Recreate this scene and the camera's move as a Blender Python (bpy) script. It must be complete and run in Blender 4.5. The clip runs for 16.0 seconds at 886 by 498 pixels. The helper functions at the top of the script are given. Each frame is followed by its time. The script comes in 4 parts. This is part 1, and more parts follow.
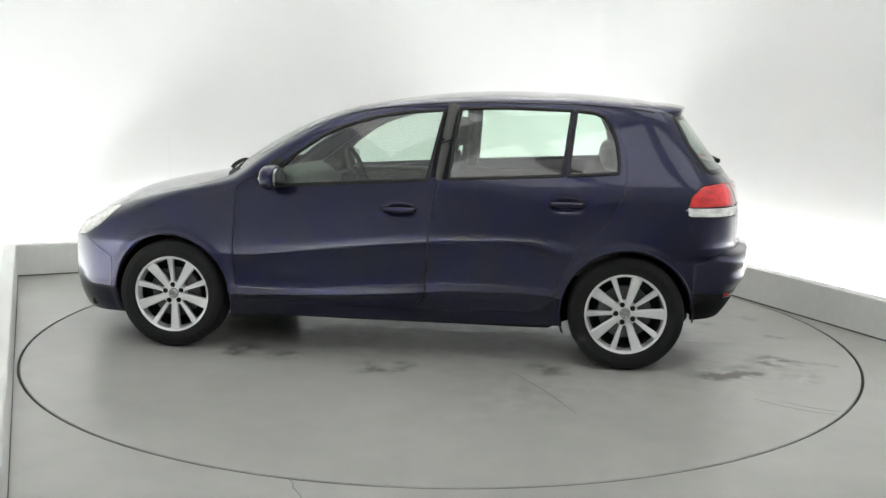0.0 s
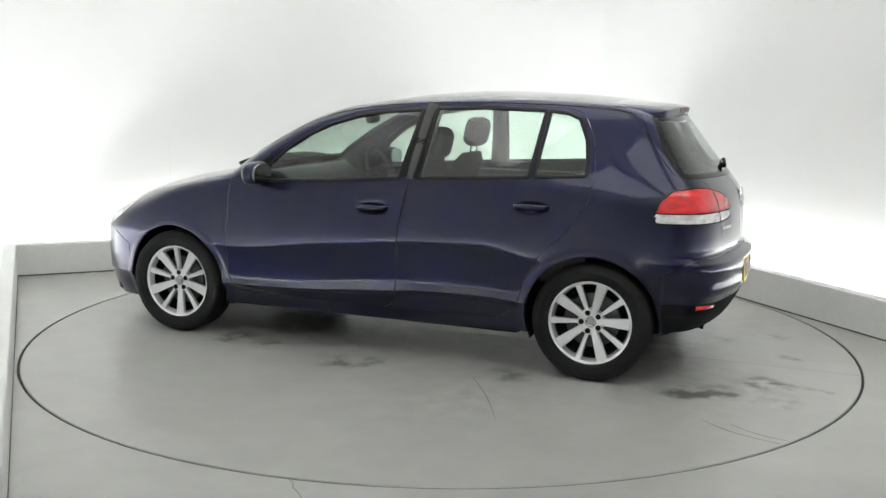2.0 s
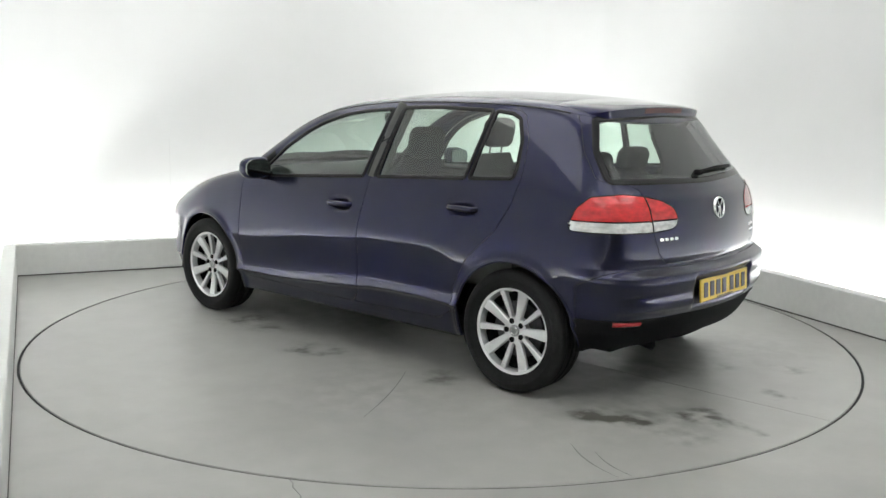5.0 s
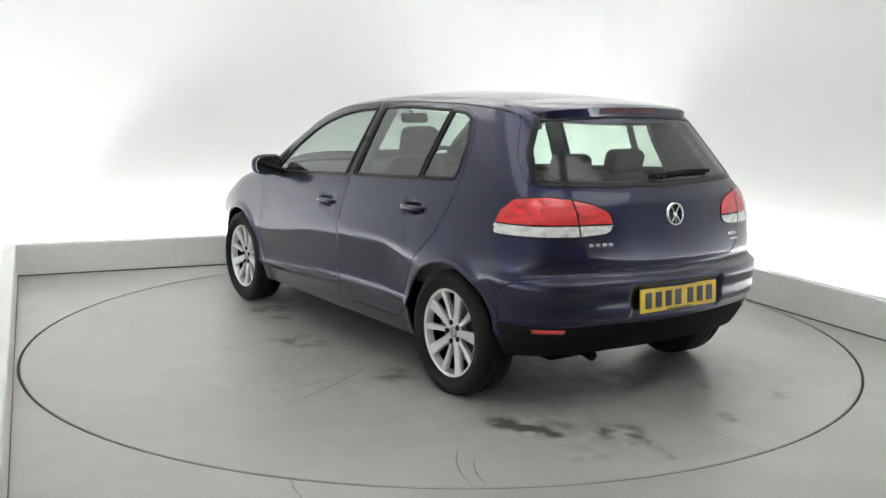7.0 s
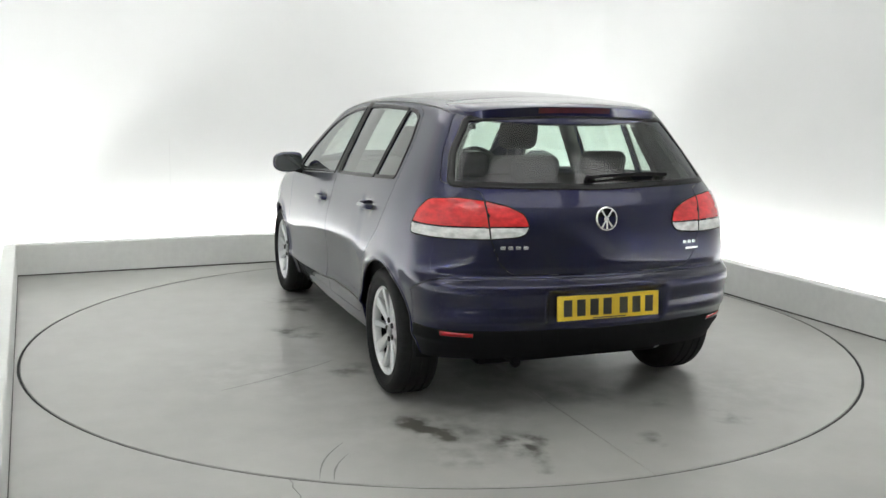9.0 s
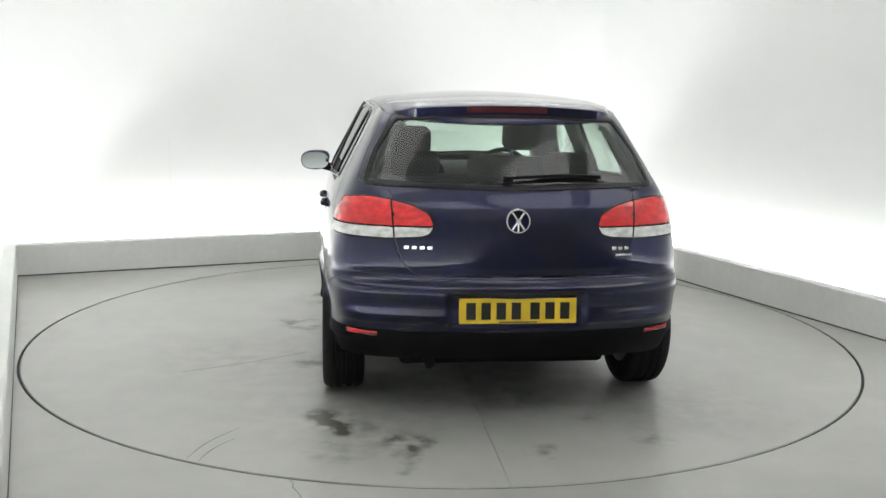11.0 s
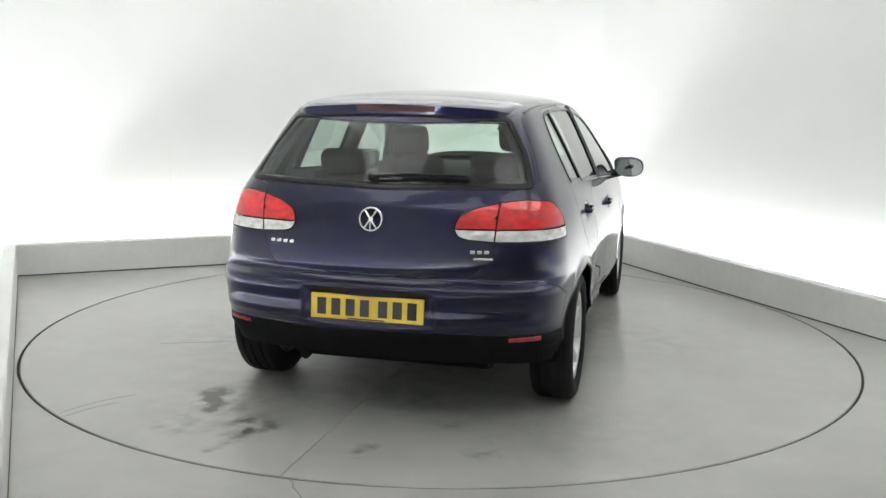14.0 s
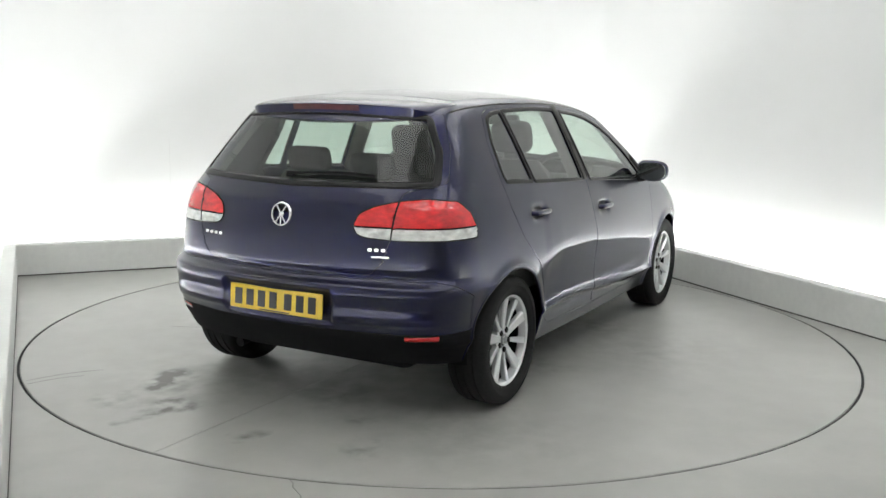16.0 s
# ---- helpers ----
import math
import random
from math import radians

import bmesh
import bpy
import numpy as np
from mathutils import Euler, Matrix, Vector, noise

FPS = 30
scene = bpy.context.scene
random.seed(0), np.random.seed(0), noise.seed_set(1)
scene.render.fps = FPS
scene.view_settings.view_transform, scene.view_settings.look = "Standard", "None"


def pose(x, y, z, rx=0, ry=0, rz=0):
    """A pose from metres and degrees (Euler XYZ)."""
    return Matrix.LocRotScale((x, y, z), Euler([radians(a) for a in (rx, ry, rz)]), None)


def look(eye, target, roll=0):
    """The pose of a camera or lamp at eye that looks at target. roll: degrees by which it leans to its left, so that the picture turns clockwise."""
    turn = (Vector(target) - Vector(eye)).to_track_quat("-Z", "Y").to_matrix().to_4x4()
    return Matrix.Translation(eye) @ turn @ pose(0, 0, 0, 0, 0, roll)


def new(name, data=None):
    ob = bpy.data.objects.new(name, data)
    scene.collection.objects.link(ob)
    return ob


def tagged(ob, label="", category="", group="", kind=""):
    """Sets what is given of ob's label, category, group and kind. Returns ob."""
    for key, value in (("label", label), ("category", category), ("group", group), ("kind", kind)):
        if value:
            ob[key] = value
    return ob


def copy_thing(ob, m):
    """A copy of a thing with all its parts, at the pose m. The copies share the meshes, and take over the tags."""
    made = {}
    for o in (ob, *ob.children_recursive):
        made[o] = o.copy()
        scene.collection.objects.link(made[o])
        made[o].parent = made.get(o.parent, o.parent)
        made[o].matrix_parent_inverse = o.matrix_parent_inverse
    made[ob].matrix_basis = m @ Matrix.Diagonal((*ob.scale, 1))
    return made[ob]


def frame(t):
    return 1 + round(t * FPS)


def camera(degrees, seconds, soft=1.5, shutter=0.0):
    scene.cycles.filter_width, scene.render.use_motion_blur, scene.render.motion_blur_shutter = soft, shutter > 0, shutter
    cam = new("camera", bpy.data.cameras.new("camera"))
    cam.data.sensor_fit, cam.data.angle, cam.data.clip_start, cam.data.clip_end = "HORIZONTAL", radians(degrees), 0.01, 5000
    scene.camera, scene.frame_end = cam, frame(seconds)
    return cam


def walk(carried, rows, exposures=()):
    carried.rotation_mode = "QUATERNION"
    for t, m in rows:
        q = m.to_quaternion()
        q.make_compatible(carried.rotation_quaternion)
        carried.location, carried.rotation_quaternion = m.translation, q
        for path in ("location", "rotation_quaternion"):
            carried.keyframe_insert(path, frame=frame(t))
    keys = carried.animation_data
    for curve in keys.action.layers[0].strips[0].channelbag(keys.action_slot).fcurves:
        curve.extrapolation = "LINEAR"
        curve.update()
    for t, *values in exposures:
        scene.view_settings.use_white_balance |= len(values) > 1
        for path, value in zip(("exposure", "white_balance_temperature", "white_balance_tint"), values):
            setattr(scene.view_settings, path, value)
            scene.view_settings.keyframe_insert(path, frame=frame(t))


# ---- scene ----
# The camera stands still on its stand at the near end of the booth.
EYE, AIM = (0.0, -5.8729, 1.4821), (0.0021, -0.9391, 0.6714)
cam = camera(50.02, 16.0, soft=1.5)
walk(cam, [(0.0, look(EYE, AIM, 0.91)), (16.0, look(EYE, AIM, 0.91))])

# ---- world and exposure ----
world = bpy.data.worlds.new("world")
scene.world = world
world.use_nodes = True
world.node_tree.nodes["Background"].inputs["Color"].default_value = (0.8, 0.85, 0.9, 1)
world.node_tree.nodes["Background"].inputs["Strength"].default_value = 0.02
scene.view_settings.exposure = 0.0
TROUGH, PANEL = 46.0, 0.88      # glow of the trough tubes and of the ceiling diffusers


# ---- materials ----
def material(name, colour, rough=0.5, metal=0.0, coat=0.0, grain=0.0, scale=40.0, stain=0.0, stain_scale=2.0,
             bump=0.0, bump_scale=200.0, spec=0.5, rough_var=0.0, coat_rough=0.03, stretch=(1, 1, 1)):
    m = bpy.data.materials.new(name)
    m.use_nodes = True
    nt, b = m.node_tree, m.node_tree.nodes["Principled BSDF"]
    n = nt.nodes.new
    b.inputs["Base Color"].default_value = (*colour, 1)
    b.inputs["Roughness"].default_value = rough
    b.inputs["Metallic"].default_value = metal
    b.inputs["Coat Weight"].default_value = coat
    b.inputs["Coat Roughness"].default_value = coat_rough
    b.inputs["Specular IOR Level"].default_value = spec
    co = n("ShaderNodeTexCoord")
    mp = n("ShaderNodeMapping")
    mp.inputs["Scale"].default_value = stretch
    nt.links.new(co.outputs["Object"], mp.inputs["Vector"])
    last = None
    for amount, size, detail in ((grain, scale, 4), (stain, stain_scale, 6)):
        if not amount:
            continue
        t = n("ShaderNodeTexNoise")
        t.inputs["Scale"].default_value, t.inputs["Detail"].default_value = size, detail
        nt.links.new(mp.outputs["Vector"], t.inputs["Vector"])
        r = n("ShaderNodeMapRange")
        r.inputs["From Min"].default_value, r.inputs["From Max"].default_value = 0.3, 0.7
        r.inputs["To Min"].default_value, r.inputs["To Max"].default_value = 1 - amount, 1 + amount
        nt.links.new(t.outputs["Fac"], r.inputs["Value"])
        mix = n("ShaderNodeMix")
        mix.data_type, mix.blend_type = "RGBA", "MULTIPLY"
        mix.inputs["Factor"].default_value = 1
        if last:
            nt.links.new(last, mix.inputs["A"])
        else:
            mix.inputs["A"].default_value = (*colour, 1)
        nt.links.new(r.outputs["Result"], mix.inputs["B"])
        last = mix.outputs["Result"]
        if rough_var:
            q = n("ShaderNodeMapRange")
            q.inputs["From Min"].default_value, q.inputs["From Max"].default_value = 0.3, 0.7
            q.inputs["To Min"].default_value, q.inputs["To Max"].default_value = rough - rough_var, rough + rough_var
            nt.links.new(t.outputs["Fac"], q.inputs["Value"])
            nt.links.new(q.outputs["Result"], b.inputs["Roughness"])
    if last:
        nt.links.new(last, b.inputs["Base Color"])
    if bump:
        t = n("ShaderNodeTexNoise")
        t.inputs["Scale"].default_value, t.inputs["Detail"].default_value = bump_scale, 3
        nt.links.new(mp.outputs["Vector"], t.inputs["Vector"])
        bp = n("ShaderNodeBump")
        bp.inputs["Strength"].default_value, bp.inputs["Distance"].default_value = bump, 0.002
        nt.links.new(t.outputs["Fac"], bp.inputs["Height"])
        nt.links.new(bp.outputs["Normal"], b.inputs["Normal"])
    return m


def glow(name, colour, strength):
    m = material(name, colour)
    b = m.node_tree.nodes["Principled BSDF"]
    b.inputs["Emission Color"].default_value = (*colour, 1)
    b.inputs["Emission Strength"].default_value = strength
    return m


WALL = material("white_wall_paint", (0.80, 0.81, 0.805), 0.75, stain=0.02, stain_scale=0.9, bump=0.15, bump_scale=60)
KERB = material("pale_grey_kerb_paint", (0.70, 0.71, 0.69), 0.6, grain=0.03, scale=20, stain=0.06, stain_scale=1.5, bump=0.2, bump_scale=90)
FLOOR = material("grey_floor_paint", (0.385, 0.388, 0.367), 0.305, grain=0.05, scale=5, stain=0.10, stain_scale=0.9, bump=0.1, bump_scale=35, rough_var=0.02)
DARK = material("black_rubber_gap_shade", (0.012, 0.012, 0.012), 0.8, bump=0.3)
JOINTW = material("white_joint_filler", (0.73, 0.735, 0.73), 0.8, grain=0.03)
JOINT = material("dark_grey_line", (0.10, 0.10, 0.095), 0.8, grain=0.2, scale=30)
UNSEEN = material("unseen_wall_dark_grey", (0.40, 0.40, 0.405), 0.7, stain=0.08, stain_scale=1.2)
SCUFF = material("grey_rubber_scuff", (0.23, 0.23, 0.22), 0.6, grain=0.2, scale=30)
STEEL = material("galvanised_steel", (0.35, 0.35, 0.36), 0.45, metal=0.8, grain=0.1)
CEIL = material("white_ceiling_board", (0.66, 0.67, 0.66), 0.85, stain=0.03)
TUBE = glow("trough_tube_glow", (1.0, 1.0, 0.99), TROUGH)
DIFF = glow("ceiling_diffuser_glow", (1.0, 1.0, 0.99), PANEL)


# ---- mesh helpers ----
def mesh_from(name, verts, faces, mat, smooth=False):
    me = bpy.data.meshes.new(name)
    me.from_pydata([tuple(v) for v in verts], [], [tuple(f) for f in faces])
    me.materials.append(mat)
    if smooth:
        me.shade_smooth()
    me.update()
    return me


def part(name, bm, mat, parent=None, label="", smooth=True, m=None):
    """Links a bmesh (or mesh) as one object under a thing or a part."""
    if isinstance(bm, bpy.types.Mesh):
        me = bm
    else:
        me = bpy.data.meshes.new(name)
        bmesh.ops.recalc_face_normals(bm, faces=bm.faces)
        bm.to_mesh(me)
        bm.free()
        me.materials.append(mat)
        if smooth:
            me.shade_smooth()
            me.set_sharp_from_angle(angle=radians(38))
    ob = new(name, me)
    if m is not None:
        ob.matrix_basis = m
    if parent is not None:
        ob.parent = parent
    if label:
        tagged(ob, label)
    return ob


def box(x0, x1, y0, y1, z0, z1, bevel=0.0, seg=2, bm=None):
    bm = bm or bmesh.new()
    g = bmesh.ops.create_cube(bm, size=1, matrix=Matrix.LocRotScale(((x0 + x1) / 2, (y0 + y1) / 2, (z0 + z1) / 2), None,
                              (abs(x1 - x0), abs(y1 - y0), abs(z1 - z0))))
    if bevel:
        es = list({e for v in g["verts"] for e in v.link_edges})
        bmesh.ops.bevel(bm, geom=es, offset=bevel, segments=seg, affect="EDGES", profile=0.5)
    return bm


def revolve(profile, steps=48, axis="y", bm=None):
    """A closed or open profile of (radius, height) turned round an axis."""
    bm = bm or bmesh.new()
    rings = []
    for k in range(steps):
        a = 2 * math.pi * k / steps
        ring = []
        for r, h in profile:
            c, s = r * math.cos(a), r * math.sin(a)
            ring.append(bm.verts.new((c, h, s) if axis == "y" else (c, s, h)))
        rings.append(ring)
    for k in range(steps):
        a, b = rings[k], rings[(k + 1) % steps]
        for i in range(len(profile) - 1):
            bm.faces.new((a[i], a[i + 1], b[i + 1], b[i]))
    return bm


def tube(points, radius, sides=8, bm=None, closed=False):
    bm = bm or bmesh.new()
    pts = [Vector(p) for p in points]
    n = len(pts)
    rings = []
    for i, p in enumerate(pts):
        a = pts[i - 1] if i or closed else pts[0]
        b = pts[(i + 1) % n] if i < n - 1 or closed else pts[-1]
        d = (b - a).normalized()
        up = Vector((0, 0, 1)) if abs(d.z) < 0.9 else Vector((1, 0, 0))
        s = d.cross(up).normalized()
        t = s.cross(d)
        rings.append([bm.verts.new(p + radius * (math.cos(2 * math.pi * k / sides) * s + math.sin(2 * math.pi * k / sides) * t)) for k in range(sides)])
    for i in range(n if closed else n - 1):
        a, b = rings[i], rings[(i + 1) % n]
        for k in range(sides):
            bm.faces.new((a[k], a[(k + 1) % sides], b[(k + 1) % sides], b[k]))
    if not closed:
        bm.faces.new(rings[0])
        bm.faces.new(rings[-1])
    return bm


def structure(ob, label, category):
    return tagged(ob, label, category, kind="structure")


# ---- the booth: a long room turned by 23.5 degrees to the camera ----
TURN = pose(0, 0, 0, 0, 0, 23.5)
U, V0, V1 = 2.482, -7.0, 2.695        # kerb's inner faces
GAP, KH, KT = 0.42, 0.25, 0.09        # trough width, kerb height and thickness
RT, RING = 2.452, 2.467               # turntable and the hole in the floor
HIGH = 3.3


def rounded_path(u, v0, v1, r, n=10):
    pts = []
    for cx, cy, a0 in ((u - r, v1 - r, 0), (-u + r, v1 - r, 90), (-u + r, v0 + r, 180), (u - r, v0 + r, 270)):
        for k in range(n + 1):
            a = radians(a0 + 90 * k / n)
            pts.append((cx + r * math.cos(a), cy + r * math.sin(a)))
    return pts


def ring_wall(name, inner, outer, z0, z1, mat, bevel=0.0):
    """A closed upright band between two paths of as many points."""
    bm = bmesh.new()
    n = len(inner)
    zi = [(inner, z0), (inner, z1 - bevel), ([(a + (c - a) * bevel / KT, b + (d - b) * bevel / KT) for (a, b), (c, d) in zip(inner, outer)] if bevel else inner, z1), (outer, z1), (outer, z0)]
    rows = [[bm.verts.new((x, y, z)) for x, y in path] for path, z in zi]
    for i in range(len(rows)):
        a, b = rows[i], rows[(i + 1) % len(rows)]
        for k in range(n):
            if (a[k].co - b[k].co).length > 1e-6:
                bm.faces.new((a[k], a[(k + 1) % n], b[(k + 1) % n], b[k]))
    bmesh.ops.remove_doubles(bm, verts=bm.verts, dist=1e-5)
    return part(name, bm, mat, m=TURN)


def booth():
    w = rounded_path(U + GAP, V0 - GAP, V1 + GAP, 0.40)
    o = rounded_path(U + GAP + 0.12, V0 - GAP - 0.12, V1 + GAP + 0.12, 0.52)
    structure(ring_wall("wall", w, o, -0.15, HIGH, WALL), "smooth white studio wall with rounded corners, washed by light", "wall")
    k = rounded_path(U, V0, V1, 0.012, 3)
    ko = rounded_path(U + KT, V0 - KT, V1 + KT, 0.012 + KT, 3)
    structure(ring_wall("kerb", k, ko, -0.15, KH, KERB, 0.006), "low pale grey painted kerb hiding the wall lights", "kerb")
    bm = box(-U - GAP - 0.2, U + GAP + 0.2, V0 - GAP - 0.2, V1 + GAP + 0.2, HIGH, HIGH + 0.12)
    structure(part("ceiling", bm, CEIL, m=TURN), "plain white ceiling boards over the booth", "ceiling")
    # unseen wall behind the camera, added dark so that the car mirrors less light
    bm = box(-U + 0.006, U - 0.006, V0 + 0.02, V0 + 0.10, 0.001, HIGH - 0.002)
    box(-U - GAP + 0.004, U + GAP - 0.004, V0 + 0.03, V0 + 0.09, KH + 0.004, HIGH - 0.002, 0, 1, bm)
    structure(part("wall_unseen", bm, UNSEEN, m=TURN, smooth=False), "unseen dark grey wall added behind the camera to darken reflections", "wall")
    # floor with a round hole for the turntable
    bm = bmesh.new()
    n = 160
    top = [bm.verts.new((RING * math.cos(2 * math.pi * k / n), RING * math.sin(2 * math.pi * k / n), 0)) for k in range(n)]
    low = [bm.verts.new((v.co.x, v.co.y, -0.14)) for v in top]
    a, b0, b1 = U + KT + 0.0, V0 - KT, V1 + KT
    out = []
    for k in range(n):
        x, y = math.cos(2 * math.pi * k / n), math.sin(2 * math.pi * k / n)
        s = min(a / abs(x) if abs(x) > 1e-9 else 1e9, (b1 / y if y > 1e-9 else b0 / y if y < -1e-9 else 1e9))
        out.append(bm.verts.new((x * s, y * s, 0)))
    for k in range(n):
        j = (k + 1) % n
        bm.faces.new((top[k], top[j], out[j], out[k]))
        bm.faces.new((top[j], top[k], low[k], low[j]))
    for x, y in ((a, b1), (-a, b1), (-a, b0), (a, b0)):
        c = bm.verts.new((x, y, 0))
        near = sorted(out, key=lambda v: (v.co - c.co).length)[:1]
        k = out.index(near[0])
        for j in ((k + 1) % n, k - 1):
            bm.faces.new((out[k], out[j], c))
    structure(part("floor", bm, FLOOR, m=TURN), "grey painted concrete floor with scuffs and dull sheen", "floor")
    bm = box(-U - GAP - 0.1, U + GAP + 0.1, V0 - GAP - 0.1, V1 + GAP + 0.1, -0.25, -0.142)
    structure(part("pit_floor", bm, DARK, m=TURN), "dark pit floor below the turntable gap", "floor")
    # thin dark line along the foot of the kerb
    k = rounded_path(U - 0.004, V0 + 0.004, V1 - 0.004, 0.012, 3)
    structure(ring_wall("kerb_joint", k, rounded_path(U - 0.001, V0 + 0.001, V1 - 0.001, 0.013, 3), 0.0, 0.010, JOINT), "thin dark line along the foot of the kerb", "joint")
    # a faint upright joint in the far wall, and a crack in the floor beside the turntable
    bm = box(-1.2375, -1.2345, V1 + GAP - 0.0012, V1 + GAP + 0.01, 0.35, 1.05)
    structure(part("wall_joint", bm, JOINTW, m=TURN, smooth=False), "faint upright joint between white wall boards", "joint")
    bm = bmesh.new()
    p0, p1 = Vector((-0.578, -2.398, 0.0)), Vector((-0.47, -2.66, 0.0))
    rows = []
    for k in range(8):
        c = p0.lerp(p1, k / 7) + Vector((0.006 * math.sin(k * 2.1), 0, 0))
        rows.append([bm.verts.new(c + Vector((dx, 0, dz))) for dx, dz in ((-0.0022, 0.0), (0, 0.0012), (0.0022, 0.0))])
    for r0, r1 in zip(rows, rows[1:]):
        for i in range(2):
            bm.faces.new((r0[i], r0[i + 1], r1[i + 1], r1[i]))
    structure(part("floor_crack", bm, SCUFF), "thin dark crack in the painted floor", "crack")
    # tubes lying in the trough behind the kerb
    first = None
    mid = 0.345
    runs = []
    for side in (-1, 1):
        y = V0 + 0.15
        while y + 1.5 < V1:
            runs.append(pose(side * (U + mid), y + 0.77, 0.0, 0, 0, 90))
            y += 1.56
    for v in (V1 + mid,):
        for i in range(3):
            runs.append(pose((i - 1) * 1.6, v, 0.0))
    for m in runs:
        if first is None:
            lamp = new("trough_light")
            tagged(lamp, "white light box on a steel batten behind the kerb", "light", "lights behind the kerb")
            part("batten", box(-0.76, 0.76, -0.055, 0.055, -0.142, 0.004, 0.004), STEEL, lamp)
            part("diffuser", box(-0.77, 0.77, -0.05, 0.05, 0.004, 0.03, 0.006), TUBE, lamp, "glowing white diffuser")
            lamp.matrix_basis = TURN @ m
            first = lamp
        else:
            copy_thing(first, TURN @ m)
    # diffuser panels under the ceiling
    first = None
    for j in range(3):
        for i in (-1, 0, 1):
            m = TURN @ pose(i * 1.5 + 0.05, 1.4 - j * 2.3, HIGH)
            if first is None:
                lamp = new("ceiling_light")
                tagged(lamp, "large white diffuser lamp in a slim frame under the ceiling", "light", "lights under the ceiling")
                part("diffuser", box(-0.6, 0.6, -0.9, 0.9, -0.06, -0.012), DIFF, lamp, "glowing white diffuser", smooth=False)
                bm = bmesh.new()
                for q in ((-0.63, 0.63, -0.93, -0.9), (-0.63, 0.63, 0.9, 0.93), (-0.63, -0.6, -0.9, 0.9), (0.6, 0.63, -0.9, 0.9)):
                    box(*q, -0.06, 0.0, 0.004, 1, bm)
                part("frame", bm, CEIL, lamp)
                lamp.matrix_basis = m
                first = lamp
            else:
                copy_thing(first, m)


def turntable():
    table = new("turntable")
    tagged(table, "round grey painted turntable with stains and a dark edge gap", "turntable")
    for side in (1, -1):
        bm = bmesh.new()
        arc = [(RT, 0.0)] + [(RT * math.cos(a), RT * math.sin(a)) for a in np.linspace(0, math.pi, 90)][1:-1] + [(-RT, 0.0)]
        rings = [[bm.verts.new((x * k, side * max(y * k, 0.0016), z)) for x, y in arc] for k, z in ((1.0, -0.142), (1.0, -0.004), (0.9985, 0.0))]
        for r0, r1 in zip(rings, rings[1:]):
            for i in range(len(arc)):
                j = (i + 1) % len(arc)
                bm.faces.new((r0[i], r0[j], r1[j], r1[i]))
        bm.faces.new(rings[-1])
        bm.faces.new(rings[0])
        part("deck_plate", bm, DECK, table, "grey painted half of the turntable deck", smooth=False)
    # added black ring that stands in for the shade inside the open edge gap
    gap_ring = revolve([(RT + 0.0005, -0.030), (RT + 0.0005, -0.005), (RT + 0.004, -0.003), (RING - 0.004, -0.003), (RING - 0.001, -0.005), (RING - 0.001, -0.030)], 160, "z")
    part("gap_shade_ring", gap_ring, DARK, table, "black ring standing in for shade in the deck edge gap")
    for x0, y0, x1, y1, bend in ((-0.48, 0.82, -0.85, 1.48, 0.02), (-2.08, 1.27, -1.73, 1.09, 0.03), (-2.11, 1.22, -1.86, 1.10, 0.02)):
        bm = bmesh.new()
        d = Vector((x1 - x0, y1 - y0, 0))
        n = Vector((-d.y, d.x, 0)).normalized()
        rows = []
        for k in range(9):
            f = k / 8
            c = Vector((x0, y0, 0.0)) + d * f + n * bend * math.sin(math.pi * f)
            w = 0.003 * (0.3 + math.sin(math.pi * f))
            rows.append([bm.verts.new(c + n * w), bm.verts.new(c + Vector((0, 0, 0.0012))), bm.verts.new(c - n * w)])
        for r0, r1 in zip(rows, rows[1:]):
            for i in range(2):
                bm.faces.new((r0[i], r0[i + 1], r1[i + 1], r1[i]))
        part("scuff_mark", bm, SCUFF, table, "thin dark rubber scuff")
    return table


